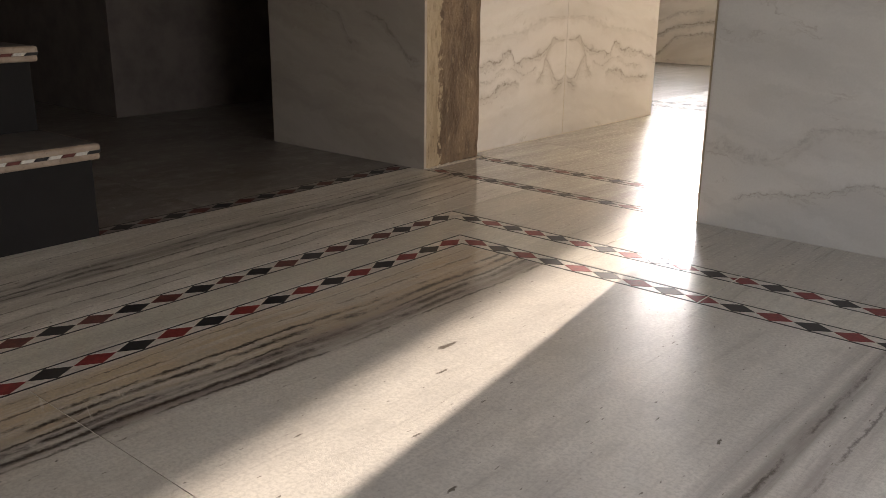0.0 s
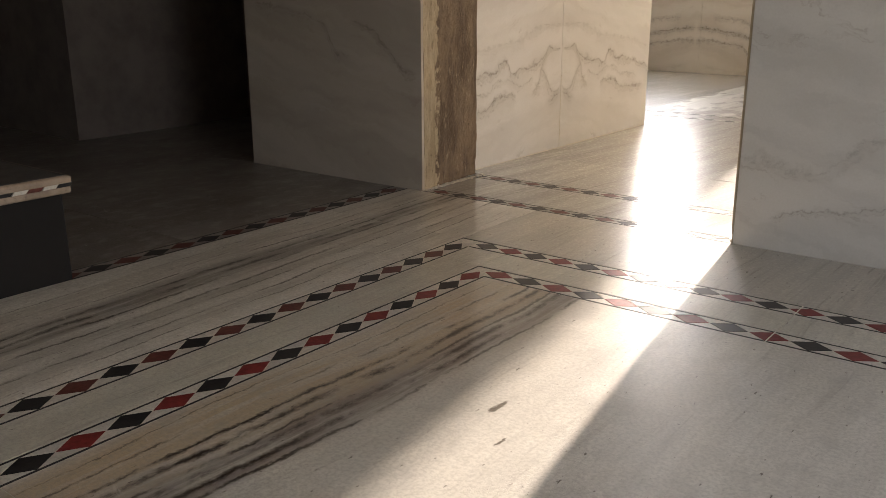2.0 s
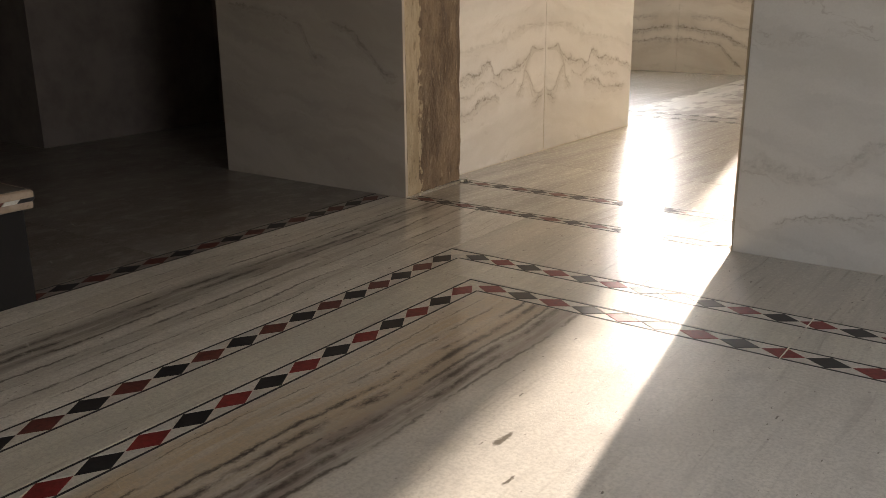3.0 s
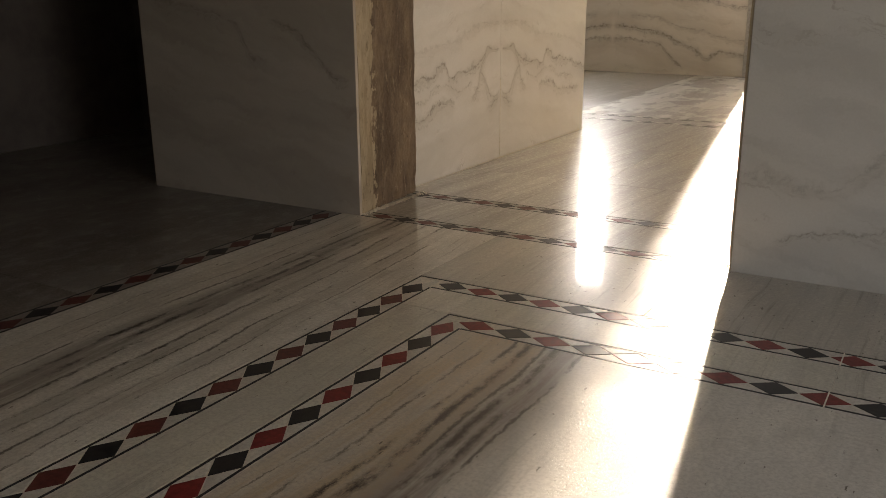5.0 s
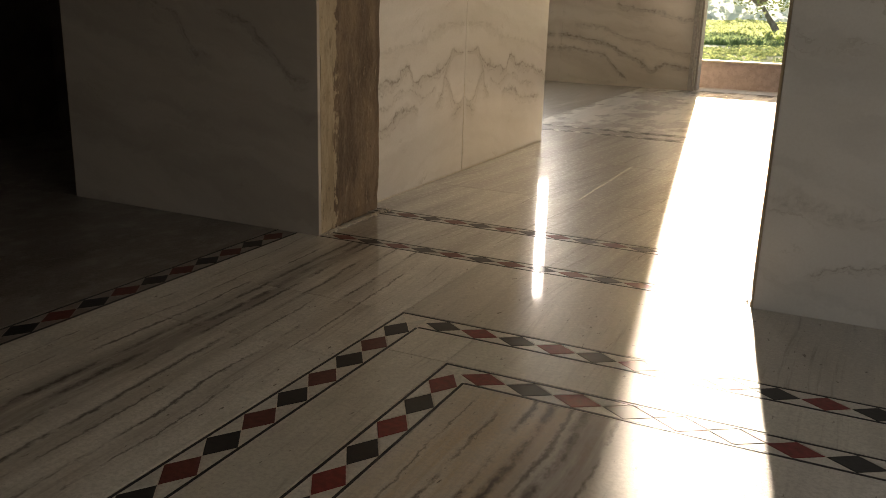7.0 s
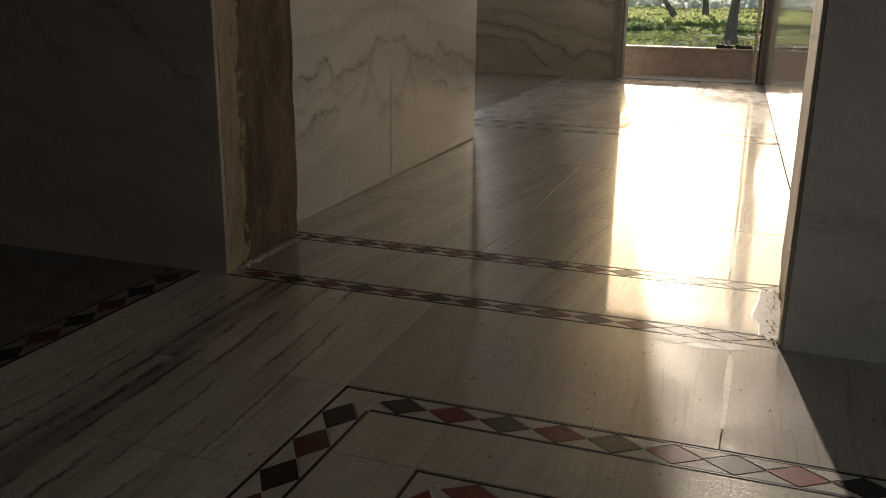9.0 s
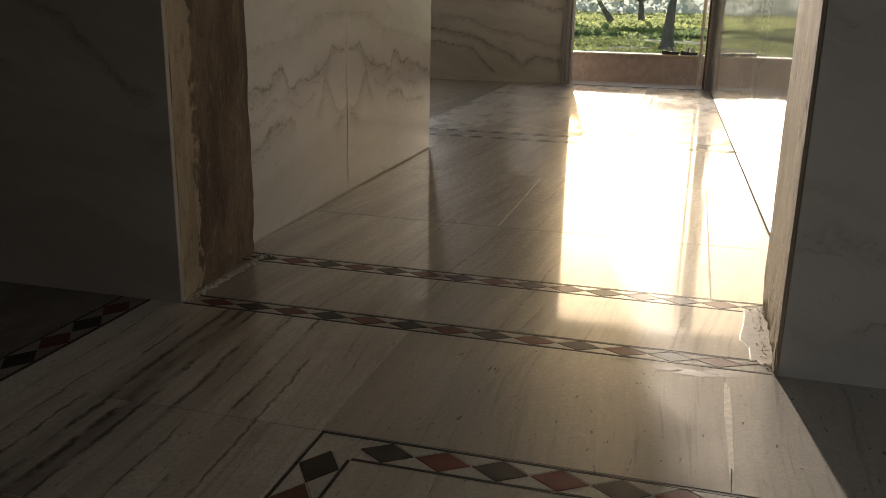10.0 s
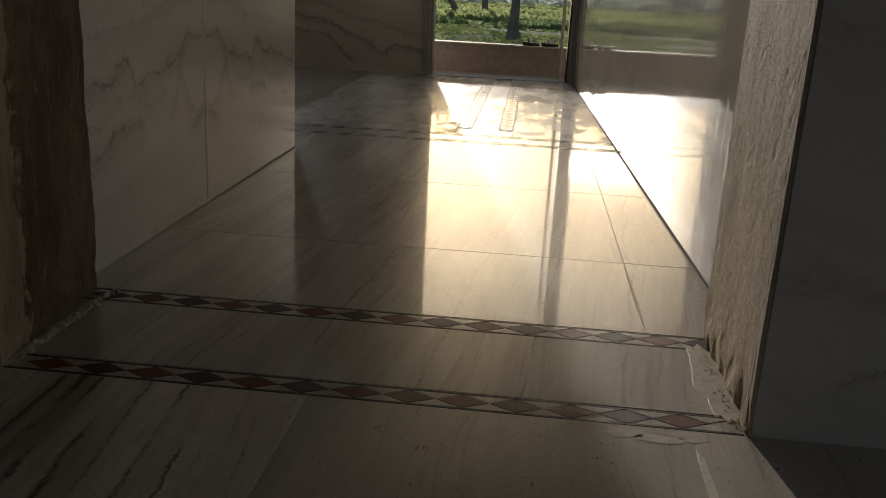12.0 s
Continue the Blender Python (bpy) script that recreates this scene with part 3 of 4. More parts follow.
def border(axis, a0, a1, c0, c1, pitch, start, keys, label, far=False, bed="inlay_white", ends=(0.0, 0.0)):
    """An inlaid border: mortar bed, a thin black line along each edge, a row of diamonds in turn of two colours,
    and pale triangles between them."""
    w = 0.0075 if not far else 0.006
    def rect(lo, hi, u0, u1):
        return (u0, u1, lo, hi) if axis == "x" else (lo, hi, u0, u1)
    strip = put("border_strip", slab_mesh("border_strip", *rect(c0, c1, a0, a1), MAT["mortar" if bed == "inlay_white" else bed], top=-0.0012, thick=0.001), floor, label)
    # at a corner the outer line runs on and the inner one stops short
    for lo, hi, ext in ((c0 + 0.003, c0 + 0.003 + w, ends[0]), (c1 - 0.003 - w, c1 - 0.003, ends[1])):
        u0, u1 = (a0 - ext, a1) if axis == "x" else (a0, a1 + ext)
        put("black_line", slab_mesh("black_line", *rect(lo, hi, u0, u1), MAT["black"], top=0.0, thick=0.002, c=0.0001, gap=0.0003), strip)
    mid, hw = (c0 + c1) / 2, (c1 - c0) / 2 - w - 0.004
    turn = 0 if axis == "x" else 90
    tri_l, tri_h = round(pitch * 0.455, 4), round(hw * 0.91, 4)
    u, i = start, 0
    while u < a1 - pitch * 0.3:
        if u > a0 - pitch * 0.1:
            put("diamond", diamond_mesh(round(pitch * 0.488, 4), round(hw, 4), keys[i % 2]), strip, m=pose(*((u, mid) if axis == "x" else (mid, u)), 0.0, 0, 0, turn))
            t = u + pitch / 2
            if t + tri_l < a1:
                for q, flip in ((-1, False), (1, True)):
                    m = pose(*((t, mid + q * hw) if axis == "x" else (mid - q * hw, t)), 0.0, 0, 0, turn)
                    put("triangle", triangle_mesh(tri_l, tri_h, bed, flip), strip, m=m)
        u += pitch
        i += 1
    return strip


BR = "white marble strip inlaid with black and red diamonds"
DK = "narrow marble strip with dark diamonds"
border("y", -5.4, -0.62, 0.732, 0.842, 0.1335, -0.764 - 34 * 0.1335, ("black", "brown_in"), "white marble strip inlaid with black and maroon diamonds", ends=(-0.004, -0.104))
border("y", -5.4, -0.915, 1.027, 1.132, 0.1348, -1.043 - 32 * 0.1348, ("red", "black"), BR, ends=(-0.004, -0.1))
border("x", 0.842, 4.8, -0.725, -0.62, 0.1205, 0.901, ("black", "red"), BR, ends=(0.003, 0.108))
border("x", 1.132, 4.8, -1.022, -0.915, 0.129, 1.162, ("red", "black"), BR, ends=(0.003, 0.103))
border("x", -0.005, 1.712, 0.0, 0.088, 0.1236, 0.097, ("red_dim", "black"), DK, bed="slab_pass")
border("x", -0.05, 1.79, 0.475, 0.57, 0.1215, 0.0155, ("black", "brown_in"), DK, bed="slab_pass")
border("y", -4.6, 0.0, -0.215, -0.105, 0.135, -0.1 - 33 * 0.135, ("black", "brown_in"), "dark marble strip inlaid with black and maroon diamonds", bed="inlay_dark")
border("x", -2.6, 1.80, 3.55, 3.64, 0.16, -2.5, ("black", "black"), DK, True)
border("x", -2.6, 1.80, 3.80, 3.89, 0.16, -2.42, ("black", "black"), DK, True)
border("y", 4.1, 7.1, 0.72, 0.82, 0.16, 4.2, ("black", "brown_in"), DK, True)
border("y", 4.1, 7.1, 1.0, 1.1, 0.16, 4.2, ("black", "brown_in"), DK, True)
for x0, x1, y0, y1 in ((0.732, 0.842, -7.4, -5.4), (1.027, 1.132, -7.4, -5.4)):
    put("marble_slab", slab_mesh("marble_slab", x0, x1, y0, y1, MAT["inlay_white"]), floor)

# ---- walls ----
H = 3.3


def wall(name, dims, mat, label):
    ob = box_part(name, dims, mat)
    return tagged(ob, label, "wall", kind="structure")


def panel(parent, dims, mat, label=""):
    return box_part("marble_panel", dims, mat, parent, label, bevel=0.0025)


# pier between the dark recess and the passage
w = wall("wall_pier", (-1.37, -0.13, 0.02, 3.0, 0, H), MAT["core"], "thick masonry pier clad in veined marble")
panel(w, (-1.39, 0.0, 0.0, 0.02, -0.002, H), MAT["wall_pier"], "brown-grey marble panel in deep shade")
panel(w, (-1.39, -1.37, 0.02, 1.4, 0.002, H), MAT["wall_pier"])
panel(w, (-0.13, -0.11, 0.565, 1.649, -0.002, H), MAT["wall_left"], "book-matched veined marble panel")
panel(w, (-0.13, -0.11, 1.651, 3.02, -0.002, H), MAT["wall_left"], "book-matched veined marble panel")
box_part("grout_line", (-0.11, -0.105, 0.57, 3.02, 0.0002, 0.005), MAT["chip"], w)
box_part("grout_line", (-0.1102, -0.1088, 1.647, 1.653, 0.005, 0.5), MAT["chip"], w)
panel(w, (-1.37, -0.13, 3.0, 3.02, 0.002, H), MAT["wall_far"])
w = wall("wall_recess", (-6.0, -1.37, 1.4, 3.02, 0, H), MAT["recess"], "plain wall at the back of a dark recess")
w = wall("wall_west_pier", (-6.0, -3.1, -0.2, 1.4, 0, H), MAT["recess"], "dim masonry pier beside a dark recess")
# wall of the hall beyond the passage opening
w = wall("wall_front", (1.75, 5.8, 0.02, 0.57, 0, H), MAT["core"], "thick hall wall clad in pale marble")
panel(w, (1.722, 3.1, 0.0, 0.02, -0.002, H), MAT["wall_front"], "pale grey marble panel with soft veins")
panel(w, (3.102, 4.8, 0.0, 0.02, -0.002, H), MAT["wall_front"])
# lintel over the opening
w = wall("wall_lintel", (-0.12, 1.8, 0.02, 0.56, 2.86, H), MAT["core"], "plastered lintel over the passage opening")

# right wall of the passage, slightly out of square
def skew(name, y0, y1, off, thick, z0, z1, mat, parent=None):
    bm = add_box(bmesh.new(), 0, thick, y0, y1, z0, z1)
    for v in bm.verts:
        v.co.x += 1.85 - 0.028 * v.co.y + off
    return part(name, bm, mat, parent)


w = tagged(skew("wall_passage_east", 0.57, 7.95, 0.02, 0.3, 0, H, MAT["core"]), "passage wall clad in highly polished marble", "wall", kind="structure")
for a, b_ in ((0.572, 3.4), (3.402, 5.6), (5.602, 7.66)):
    skew("marble_panel", a, b_, 0.0, 0.02, 0.009, H, MAT["wall_right"], w)
skew("open_joint", 0.58, 7.6, -0.002, 0.007, 0.0004, 0.0085, MAT["gap"], w)

# far wall with window and door openings
w = wall("wall_far", (-6.0, -2.6, 7.72, 7.95, 0, H), MAT["core"], "outer wall clad in brown-veined marble")
for d in ((-2.6, -1.56, 7.72, 7.95, 0, 1.3), (-2.6, -1.56, 7.72, 7.95, 2.95, H), (-1.56, 0.03, 7.72, 7.95, 0, H), (0.03, 1.75, 7.72, 7.95, 2.95, H)):
    box_part("masonry", d, MAT["core"], w)
for d in ((-6.0, -2.6, 7.7, 7.72, 0.002, H), (-2.6, -1.56, 7.7, 7.72, 0.002, 1.3), (-2.6, -1.56, 7.7, 7.72, 2.95, H), (-1.558, 0.03, 7.7, 7.72, -0.002, H), (0.03, 1.65, 7.7, 7.72, 2.95, H)):
    panel(w, d, MAT["wall_far"])
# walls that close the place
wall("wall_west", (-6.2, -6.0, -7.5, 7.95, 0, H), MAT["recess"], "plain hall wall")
wall("wall_south", (-6.2, 5.0, -7.7, -7.5, 0, H), MAT["core"], "plain hall wall")
w = wall("wall_east", (4.8, 5.0, -7.5, -3.4, 0, H), MAT["core"], "plain hall wall with a side doorway")
box_part("masonry", (4.8, 5.0, -1.8, 0.02, 0, H), MAT["core"], w)
box_part("masonry", (4.8, 5.0, -3.4, -1.8, 2.2, H), MAT["core"], w)
c = box_part("ceiling", (-6.2, 5.0, -7.7, 8.05, H, H + 0.2), MAT["plaster"])
tagged(c, "plain plastered ceiling", "ceiling", kind="structure")


# ---- rough jambs of the passage opening ----
def rough_face(name, side, x, y0, y1, z1, mat, parent, depth, seed, slant=0.0, label="", relief=0.006):
    """A plastered reveal: a thick sheet with an uneven face and a crumbled foot. side +1 faces +x, -1 faces -x."""
    ny, nz = max(4, int((y1 - y0) / 0.018)), int(z1 / 0.022)
    verts, faces = [], []
    for j in range(nz + 1):
        for i in range(ny + 1):
            y, z = y0 + (y1 - y0) * i / ny, z1 * j / nz
            n = noise.fractal(Vector((seed, y * 11, z * 6)), 0.8, 2.0, 6) * relief
            pits = max(0.0, noise.noise(Vector((seed + 5, y * 120, z * 50))) - 0.4) * 0.006
            foot = max(0.0, 0.12 - z + 0.05 * noise.noise(Vector((seed, y * 12, 3)))) * 0.12 * max(0, noise.noise(Vector((seed + 2, y * 20, z * 14))) + 0.4)
            verts.append((x + slant * y + side * (n - pits - foot), y, z))
    k = len(verts)
    verts += [(x - side * depth, v[1], v[2]) for v in verts]
    r = ny + 1
    for j in range(nz):
        for i in range(ny):
            a = j * r + i
            q = (a, a + 1, a + r + 1, a + r)
            faces.append(q if side > 0 else q[::-1])
    rim = [i for i in range(r)] + [j * r + ny for j in range(1, nz + 1)] + [nz * r + i for i in range(ny - 1, -1, -1)] + [j * r for j in range(nz - 1, 0, -1)]
    for a, b_ in zip(rim, rim[1:] + rim[:1]):
        q = (a, a + k, b_ + k, b_)
        faces.append(q if side > 0 else q[::-1])
    me = mesh_of(name, verts, faces, mat)
    return put(name, me, parent, label)


jl = tagged(new("door_jamb"), "stained brown plaster door jamb with a crumbling foot", "door jamb", kind="structure")
rough_face("edge_band", 1, 0.0, 0.021, 0.125, 2.86, MAT["jamb_l_edge"], jl, 0.12, 1.3, -0.07, label="paler worn plaster edge")
rough_face("reveal", 1, -0.004, 0.126, 0.563, 2.86, MAT["jamb_l"], jl, 0.11, 4.1, -0.07)
jr = tagged(new("door_jamb"), "pitted tan plaster door jamb beside the marble wall", "door jamb", kind="structure")
rough_face("edge_band", -1, 1.712, 0.001, 0.0205, 2.86, MAT["jamb_l_edge"], jr, 0.0095, 7.2, relief=0.001)
rough_face("edge_band", -1, 1.712, 0.021, 0.07, 2.86, MAT["jamb_l_edge"], jr, 0.08, 7.7, label="paler worn plaster edge", relief=0.0012)
rough_face("reveal", -1, 1.718, 0.071, 0.569, 2.86, MAT["jamb_r"], jr, 0.08, 9.2, relief=0.0012)


def chips(name, pts, label):
    """A ragged line of broken white plaster lying along the foot of a jamb."""
    bm = bmesh.new()
    for x, y, s in pts:
        r = bmesh.ops.create_icosphere(bm, subdivisions=1, radius=s)
        t = Matrix.Translation((x, y, s * 0.3)) @ Euler((random.random(), random.random(), random.random() * 6)).to_matrix().to_4x4() @ Matrix.Diagonal((1.5, 1, 0.55, 1))
        for v in r["verts"]:
            v.co = t @ (v.co * random.uniform(0.6, 1.25))
    ob = part(name, bm, MAT["chip"])
    return tagged(ob, label, "plaster debris", kind="stuff")


rng = random.Random(4)
chips("plaster_debris", [(abs(rng.gauss(0, 0.012)), rng.uniform(0.0, 0.56), rng.uniform(0.002, 0.009)) for _ in range(110)], "broken white plaster along the foot of the jamb")
chips("plaster_debris", [(1.71 - abs(rng.gauss(0, 0.012)), rng.uniform(0.03, 0.5), rng.uniform(0.001, 0.003)) for _ in range(60)], "crumbs of pale plaster along the foot of the jamb")


def smear(name, cx, cy, rx, ry, seed, label, thick=0.0018, mat="chip"):
    """A thin ragged crust of spilt plaster on the floor."""
    bm = bmesh.new()
    ring = []
    for k in range(72):
        a = k * math.tau / 72
        r = 0.78 + 0.3 * noise.fractal(Vector((math.cos(a) * 1.6, math.sin(a) * 1.6, seed)), 1.0, 2.0, 4)
        ring.append(bm.verts.new((cx + rx * r * math.cos(a), cy + ry * r * math.sin(a), 0.0004)))
    top = [bm.verts.new((cx + (q.co.x - cx) * 0.96, cy + (q.co.y - cy) * 0.96, thick)) for q in ring]
    bm.faces.new(top)
    for k in range(72):
        bm.faces.new((ring[k], ring[(k + 1) % 72], top[(k + 1) % 72], top[k]))
    return tagged(part(name, bm, MAT[mat]), label, "plaster crust", kind="stuff")


smear("plaster_crust", 1.70, 0.27, 0.07, 0.26, 2.0, "thin pale crust of spilt plaster at the foot of the jamb", thick=0.001, mat="crust")
smear("plaster_crust", 0.0, 0.3, 0.022, 0.27, 8.0, "thin pale crust of spilt plaster at the foot of the jamb")
smear("plaster_crust", 1.594, -0.3, 0.011, 0.33, 11.0, "wide pale grout joint between marble slabs", thick=0.0008, mat="grout")
for x, y, rx, ry, q in ((1.34, -0.02, 0.05, 0.012, 14.0), (1.44, -0.04, 0.06, 0.02, 15.0), (1.52, -0.05, 0.07, 0.026, 16.0), (1.59, -0.03, 0.05, 0.03, 18.0), (1.2, -0.018, 0.03, 0.008, 19.0)):
    smear("plaster_crust", x, y, rx, ry, q, "dried plaster smear along the edge of the inlaid strip", thick=0.0005, mat="crust")
smear("plaster_crust", 1.565, 0.92, 0.006, 0.36, 17.0, "rough brown filling in the joint between marble slabs", thick=0.0014, mat="tread")
for y0, y1 in ((-1.02, -0.917), (-0.723, -0.622)):
    box_part("grout_line", (2.196, 2.2, y0, y1, -0.001, 0.0007), MAT["grout"], floor)

# ---- stepped platform ----
stair = empty("stone_steps", "stone steps with near-black risers, cream treads and inlaid nosing", "steps", at=(-0.09, -2.02, 0))


def local(ob, parent):
    ob.matrix_parent_inverse = Matrix.Translation(parent.location).inverted()
    return ob


for i in range(3):
    z1 = 0.405 + 0.375 * i
    xf = -0.075 - 0.46 * i
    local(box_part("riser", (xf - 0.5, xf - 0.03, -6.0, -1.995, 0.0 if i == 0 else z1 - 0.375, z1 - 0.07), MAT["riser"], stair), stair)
    t = part("tread", add_box(bmesh.new(), xf - 0.5, xf, -6.0, -1.962, z1 - 0.036, z1, 0.012, 3), MAT["tread"], stair, "tan stone tread with rounded nosing")
    local(t, stair)
    top = part("tread_top", add_box(bmesh.new(), xf - 0.49, xf - 0.016, -5.9, -1.98, z1 - 0.004, z1 + 0.0015, 0.001, 1), MAT["tread_top"], stair, "dull dark grey tread surface")
    local(top, stair)
    u = part("nosing", add_box(bmesh.new(), xf - 0.5, xf - 0.004, -6.0, -1.966, z1 - 0.068, z1 - 0.038, 0.01, 3), MAT["tread"], stair)
    local(u, stair)
    for k in range(22):
        y = -2.0 - 0.056 * k
        bm = add_box(bmesh.new(), xf - 0.02, xf + 0.0015, y - 0.026, y + 0.026, z1 - 0.04, z1 - 0.027)
        for v in bm.verts:
            v.co.y += 0.012 if v.co.z > z1 - 0.033 else 0.0
        local(part("inlay", bm, MAT[("black", "inlay_white", "brown_in", "inlay_white")[k % 4]], stair), stair)

# ---- far door and window ----
door = tagged(new("door_1"), "open doorway with weathered steel and painted frame", "doorway", kind="structure")
for x0, x1, y0, y1, k in ((0.03, 0.075, 7.66, 7.95, "frame_dark"), (0.075, 0.10, 7.69, 7.8, "frame_pale"), (0.10, 0.125, 7.72, 7.92, "frame_dark"),
                          (1.6, 1.65, 7.64, 7.95, "frame_dark"), (1.575, 1.6, 7.68, 7.8, "frame_pale"), (1.555, 1.575, 7.72, 7.95, "frame_red")):
    box_part("frame_post", (x0, x1, y0, y1, 0, 2.95), MAT[k], door, bevel=0.005)
box_part("frame_head", (0.125, 1.555, 7.66, 7.92, 2.86, 2.95), MAT["frame_dark"], door, bevel=0.005)
box_part("threshold", (0.03, 1.65, 7.7, 8.02, 0.0015, 0.006), MAT["frame_pale"], door)
win = tagged(new("window_1"), "tall unglazed window opening with a steel frame", "window", kind="structure")
for d in ((-2.6, -2.56, 7.8, 7.85, 1.3, 2.95), (-1.65, -1.56, 7.8, 7.85, 1.3, 2.95), (-2.56, -1.65, 7.8, 7.85, 1.3, 1.34), (-2.56, -1.65, 7.8, 7.85, 2.91, 2.95), (-2.1, -2.06, 7.8, 7.85, 1.34, 2.91)):
    box_part("window_frame", d, MAT["frame_dark"], win, bevel=0.004)
for k in range(7):
    x = -2.44 + 0.125 * k
    if abs(x + 2.08) > 0.05:
        box_part("window_bar", (x - 0.007, x + 0.007, 7.815, 7.829, 1.34, 2.91), MAT["frame_dark"], win, bevel=0.002)
for z in (1.5, 2.1, 2.7):
    box_part("window_bar", (-2.56, -2.1, 7.83, 7.842, z - 0.007, z + 0.007), MAT["frame_dark"], win, bevel=0.002)
    box_part("window_bar", (-2.06, -1.65, 7.83, 7.842, z - 0.007, z + 0.007), MAT["frame_dark"], win, bevel=0.002)

# ---- outside ----
porch = box_part("porch", (-4.0, 5.0, 7.95, 9.0, -1.1, -0.03), MAT["porch"])
tagged(porch, "stone porch floor outside the door", "porch", kind="structure")
par = box_part("parapet", (-4.0, 5.0, 8.62, 8.8, -0.03, 0.285), MAT["parapet"])
tagged(par, "low red-brown rendered parapet with a cream coping", "parapet", kind="structure")
box_part("coping", (-4.0, 5.0, 8.59, 8.83, 0.285, 0.31), MAT["cap"], par, "cream coping", bevel=0.006)

gm = bmesh.new()
bmesh.ops.create_grid(gm, x_segments=60, y_segments=60, size=1.0, matrix=Matrix.Diagonal((3000, 3000, 1, 1)))
ground = part("ground", gm, MAT["ground"])
ground.location.z = -1.0
tagged(ground, "flat green field reaching the horizon", "field", kind="structure")
GZ = -1.0


def blades(name, n, area, h, wd, mat, label, seed, clump=0.0):
    """Many small bent leaves standing on the ground."""
    r = random.Random(seed)
    v, f = [], []
    for _ in range(n):
        x, y = r.uniform(area[0], area[1]), r.uniform(area[2], area[3])
        k = noise.noise(Vector((x * 0.22, y * 0.22, seed)))
        if clump and k < clump * r.random() - 0.15:
            continue
        hh = h * r.uniform(0.5, 1.3) * (1 + 0.7 * k)
        a = r.uniform(0, 6.28)
        dx, dy, lx, ly = math.cos(a) * wd, math.sin(a) * wd, r.gauss(0, 0.4) * hh, r.gauss(0, 0.4) * hh
        b0 = len(v)
        v += [(x - dx * 0.5, y - dy * 0.5, GZ), (x + dx * 0.5, y + dy * 0.5, GZ), (x + dx + lx * 0.4, y + dy + ly * 0.4, GZ + hh * 0.6), (x - dx + lx * 0.4, y - dy + ly * 0.4, GZ + hh * 0.6), (x + lx, y + ly, GZ + hh)]
        f += [(b0, b0 + 1, b0 + 2, b0 + 3), (b0 + 3, b0 + 2, b0 + 4)]
    ob = put(name, mesh_of(name, v, f, mat))
    return tagged(ob, label, "vegetation", kind="stuff")


blades("grass", 42000, (-12, 7, 22, 54), 0.1, 0.09, MAT["grass"], "short uneven meadow grass behind the parapet", 3, 0.6)
blades("tall_grass", 9000, (-12, 7, 46, 56), 0.3, 0.09, MAT["tall"], "darker tall grass along the edge of the crop", 4, 0.3)
blades("crop_plants", 46000, (-22, 10, 54, 108), 0.4, 0.2, MAT["crop"], "dense green broad-leaved crop in the field", 5)


def tree(x, y, lean, r0, h, seed, label, bole=0.36):
    """A tapered trunk that forks into limbs, under a crown of many small leaves."""
    rnd = random.Random(seed)
    base = empty("tree", label, "tree", at=(x, y, GZ))
    tips = []

    def limb(bm, p, d, r, length, steps, depth):
        rings = []
        q = p.copy()
        for s in range(steps + 1):
            rr = r * (1 - 0.55 * s / steps) * (1.35 if depth == 0 and s == 0 else 1)
            side_v = d.cross(Vector((0, 1, 0.1))).normalized()
            up_v = side_v.cross(d).normalized()
            rings.append([bm.verts.new(q + (side_v * math.cos(a) + up_v * math.sin(a)) * rr * rnd.uniform(0.92, 1.08)) for a in [k * math.pi / 4 for k in range(8)]])
            k = 0.05 if depth == 0 else 0.16
            d = (d + Vector((rnd.gauss(0, k), rnd.gauss(0, k), rnd.gauss(0, 0.06)))).normalized()
            q = q + d * (length / steps)
        for a, b_ in zip(rings, rings[1:]):
            for k in range(8):
                bm.faces.new((a[k], a[(k + 1) % 8], b_[(k + 1) % 8], b_[k]))
        bm.faces.new(rings[-1])
        return q, d, r * 0.45

    bm = bmesh.new()
    p, d, r = limb(bm, Vector((0, 0, 0)), Vector((lean, 0, 1)).normalized(), r0, h * bole, 5, 0)
    tr = part("trunk", bm, MAT["bark"], base)
    for i in range(5):
        bm = bmesh.new()
        a = i * 1.26 + rnd.uniform(-0.4, 0.4)
        d2 = Vector((math.cos(a), math.sin(a) * 0.8, rnd.uniform(0.25, 0.9))).normalized()
        q, d3, r3 = limb(bm, p - Vector((0, 0, r0)), d2, r * 1.35, h * 0.42, 6, 1)
        tips.append(q)
        for _ in range(3):
            q2, _d, _r = limb(bm, q - d3 * h * 0.1 * rnd.random(), (d3 + Vector((rnd.gauss(0, 0.6), rnd.gauss(0, 0.6), rnd.gauss(0.1, 0.3)))).normalized(), r3, h * 0.25, 4, 2)
            tips.append(q2)
        part("limb", bm, MAT["bark"], base)
    v, f = [], []
    for tip in tips:
        for _ in range(9):
            c0 = tip + Vector((rnd.gauss(0, 0.75), rnd.gauss(0, 0.75), rnd.gauss(0, 0.45))) * (h / 6)
            for _ in range(26):
                c1 = c0 + Vector((rnd.gauss(0, 0.22), rnd.gauss(0, 0.22), rnd.gauss(0, 0.16))) * (h / 6)
                u = Vector((rnd.gauss(0, 1), rnd.gauss(0, 1), rnd.gauss(0, 0.6))).normalized() * 0.085
                w2 = u.cross(Vector((rnd.gauss(0, 1), rnd.gauss(0, 1), rnd.gauss(0, 1)))).normalized() * 0.05
                b0 = len(v)
                v += [c1 - u, c1 + w2, c1 + u, c1 - w2]
                f.append((b0, b0 + 1, b0 + 2, b0 + 3))
    put("crown", mesh_of("crown", [tuple(q) for q in v], f, MAT["leaf"]), base, "loose crown of small dull green leaves")
    return base


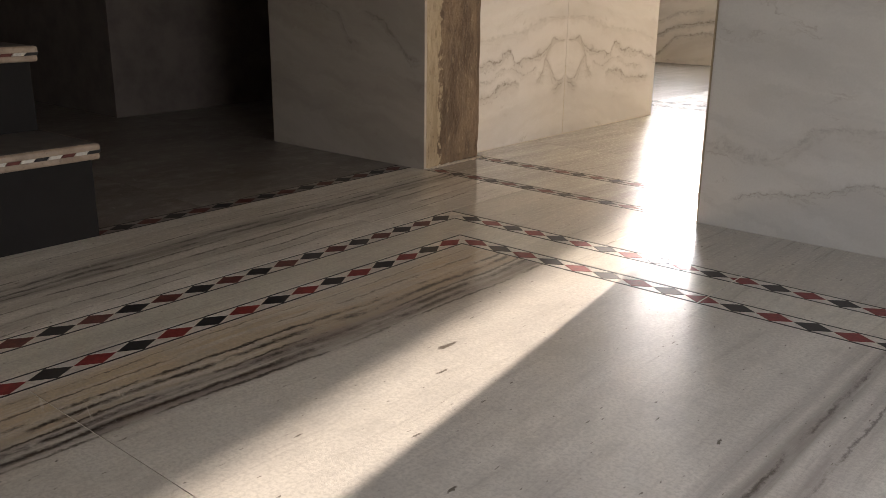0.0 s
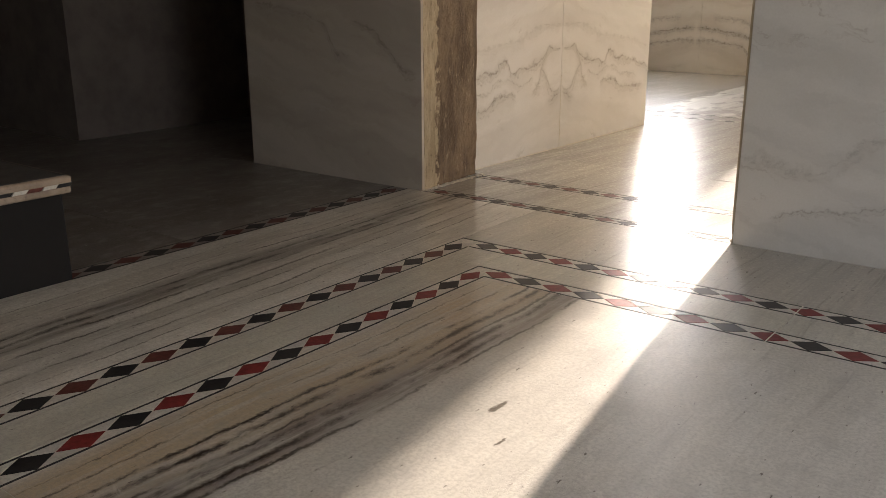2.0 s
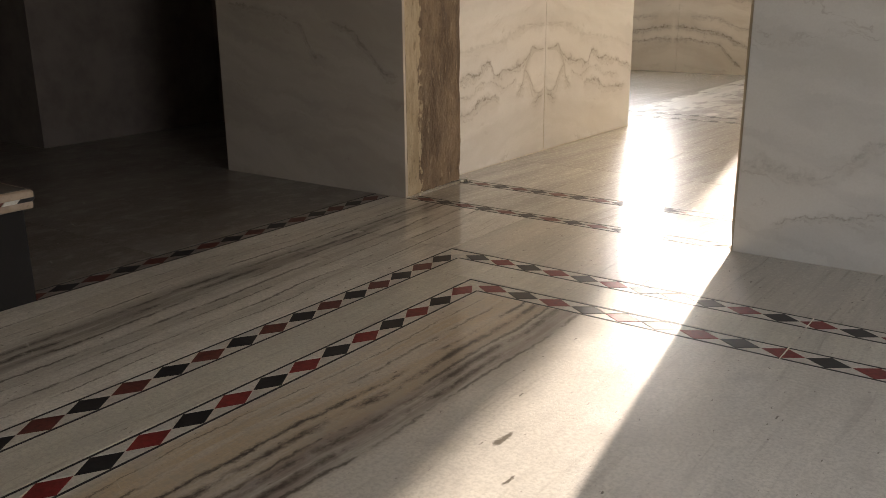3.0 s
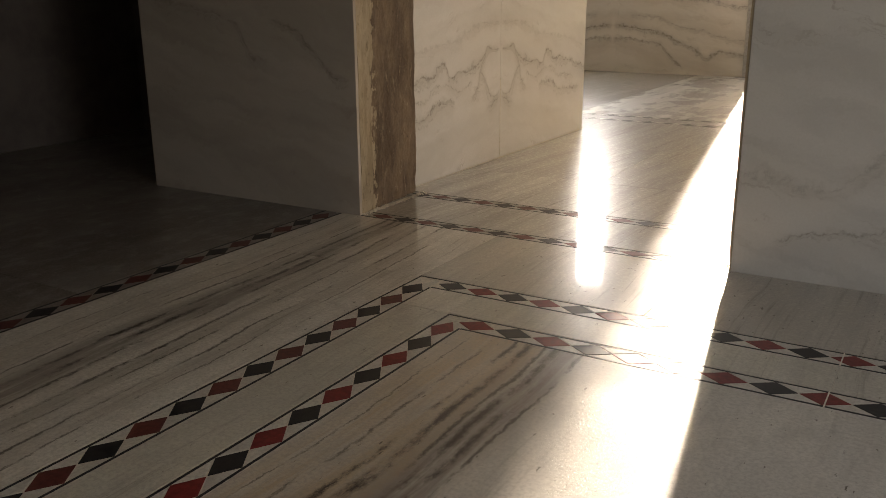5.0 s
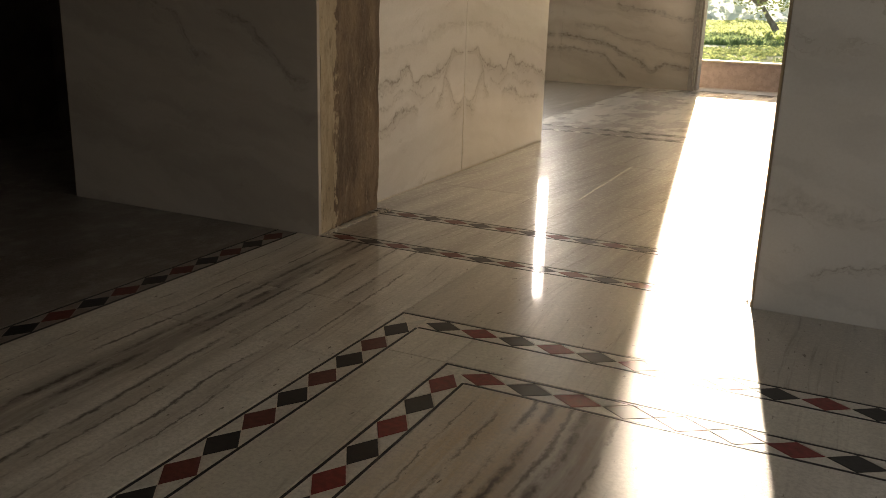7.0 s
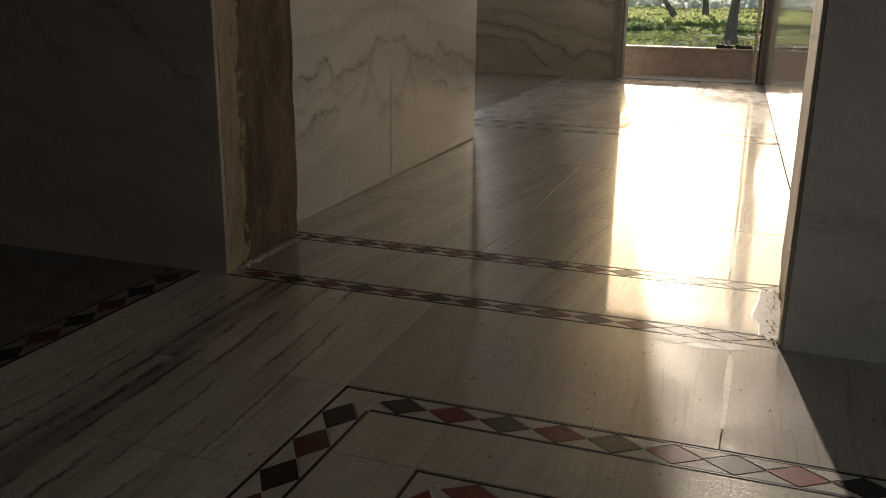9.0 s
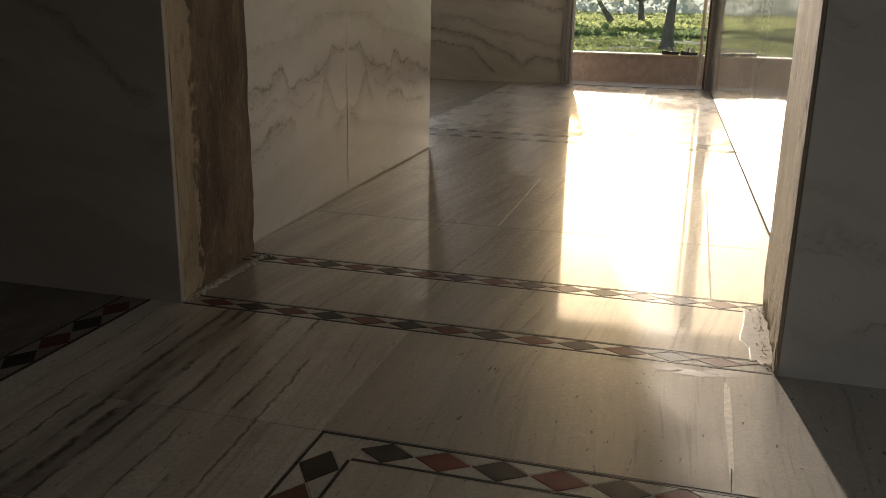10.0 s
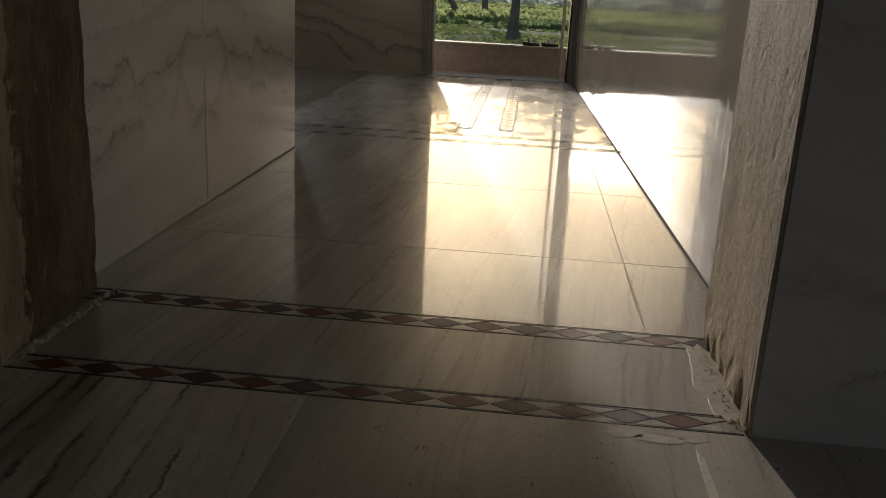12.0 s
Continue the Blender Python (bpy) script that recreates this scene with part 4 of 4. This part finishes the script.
tree(0.36, 34.6, 0.05, 0.27, 7.0, 1, "stout dark-barked tree with low spreading limbs behind the parapet", 0.30)
tree(-2.3, 62.0, 0.03, 0.3, 8.0, 2, "slender forked tree at the edge of the crop field", 0.24)
tree(-4.0, 61.0, -0.65, 0.26, 8.0, 3, "leaning grey-barked tree at the edge of the crop field", 0.3)
tree(5.5, 70.0, 0.1, 0.3, 9.0, 6, "leafy tree standing in the crop field", 0.3)

# far line of woodland
v, f = [], []
rw = random.Random(8)
for _ in range(9000):
    x, y = rw.uniform(-150, 110), rw.uniform(112, 170)
    top = 5 + 3 * noise.noise(Vector((x * 0.06, 0, 1)))
    z = GZ + abs(rw.gauss(0, 0.5)) * top
    s = rw.uniform(0.4, 1.1)
    u = Vector((rw.gauss(0, 1), rw.gauss(0, 0.4), rw.gauss(0, 1))).normalized() * s
    w2 = Vector((u.z, 0.3, -u.x)).normalized() * s * 0.7
    b0 = len(v)
    q = Vector((x, y, z))
    v += [tuple(q - u), tuple(q + w2), tuple(q + u), tuple(q - w2)]
    f.append((b0, b0 + 1, b0 + 2, b0 + 3))
tagged(put("far_woodland", mesh_of("far_woodland", v, f, MAT["haze_green"])), "hazy line of distant trees beyond the field", "woodland", kind="stuff")


def sandal(x, y, rz, label):
    """A worn sandal: shaped sole with two straps."""
    s = empty("sandal", label, "sandal", "sandals on the parapet", at=(x, y, 0.31))
    s.rotation_euler.z = radians(rz)
    s.scale = (0.8, 1.1, 1.5)
    bm = bmesh.new()
    outline = [(0.125 * math.cos(a), (0.045 + 0.008 * math.cos(a)) * math.sin(a) * (1 - 0.18 * math.cos(2 * a)) , 0) for a in [k * math.pi / 10 for k in range(20)]]
    lo = [bm.verts.new((a, b_, 0.0)) for a, b_, _ in outline]
    hi = [bm.verts.new((a * 0.97, b_ * 0.95, 0.022 + 0.006 * (a < -0.05))) for a, b_, _ in outline]
    bm.faces.new(lo[::-1])
    bm.faces.new(hi)
    for k in range(20):
        bm.faces.new((lo[k], lo[(k + 1) % 20], hi[(k + 1) % 20], hi[k]))
    part("sole", bm, MAT["rubber"], s)
    for cx, wide in ((0.045, 0.02), (-0.03, 0.014)):
        bm = bmesh.new()
        rows = []
        for k in range(9):
            a = math.pi * k / 8
            rows.append([bm.verts.new((cx + e * wide, 0.044 * math.cos(a), 0.02 + hgt * math.sin(a))) for e, hgt in ((-1, 0.038), (1, 0.038), (1, 0.034), (-1, 0.034))])
        for a, b_ in zip(rows, rows[1:]):
            for k in range(4):
                bm.faces.new((a[k], a[(k + 1) % 4], b_[(k + 1) % 4], b_[k]))
        bm.faces.new(rows[0])
        bm.faces.new(rows[-1])
        part("strap", bm, MAT["strap"], s)
    return s


sandal(1.17, 8.71, 12, "worn dark sandal with pale straps lying on the coping")
sandal(1.385, 8.70, -8, "worn dark sandal with pale straps lying on the coping")

# thin post at the end of the parapet
post = empty("porch_post", "thin cream-painted steel post with clamps beside the doorway", "post", at=(1.515, 8.5, -0.03))
bm = bmesh.new()
bmesh.ops.create_cone(bm, cap_ends=True, segments=16, radius1=0.018, radius2=0.018, depth=2.9, matrix=Matrix.Translation((1.515, 8.5, 1.42)))
local(part("pipe", bm, MAT["cap"], post), post)
for z in (0.32, 0.62, 1.5):
    bm = bmesh.new()
    bmesh.ops.create_cone(bm, cap_ends=True, segments=16, radius1=0.024, radius2=0.024, depth=0.03, matrix=Matrix.Translation((1.515, 8.5, z)))
    local(part("clamp", bm, MAT["frame_dark"], post), post)
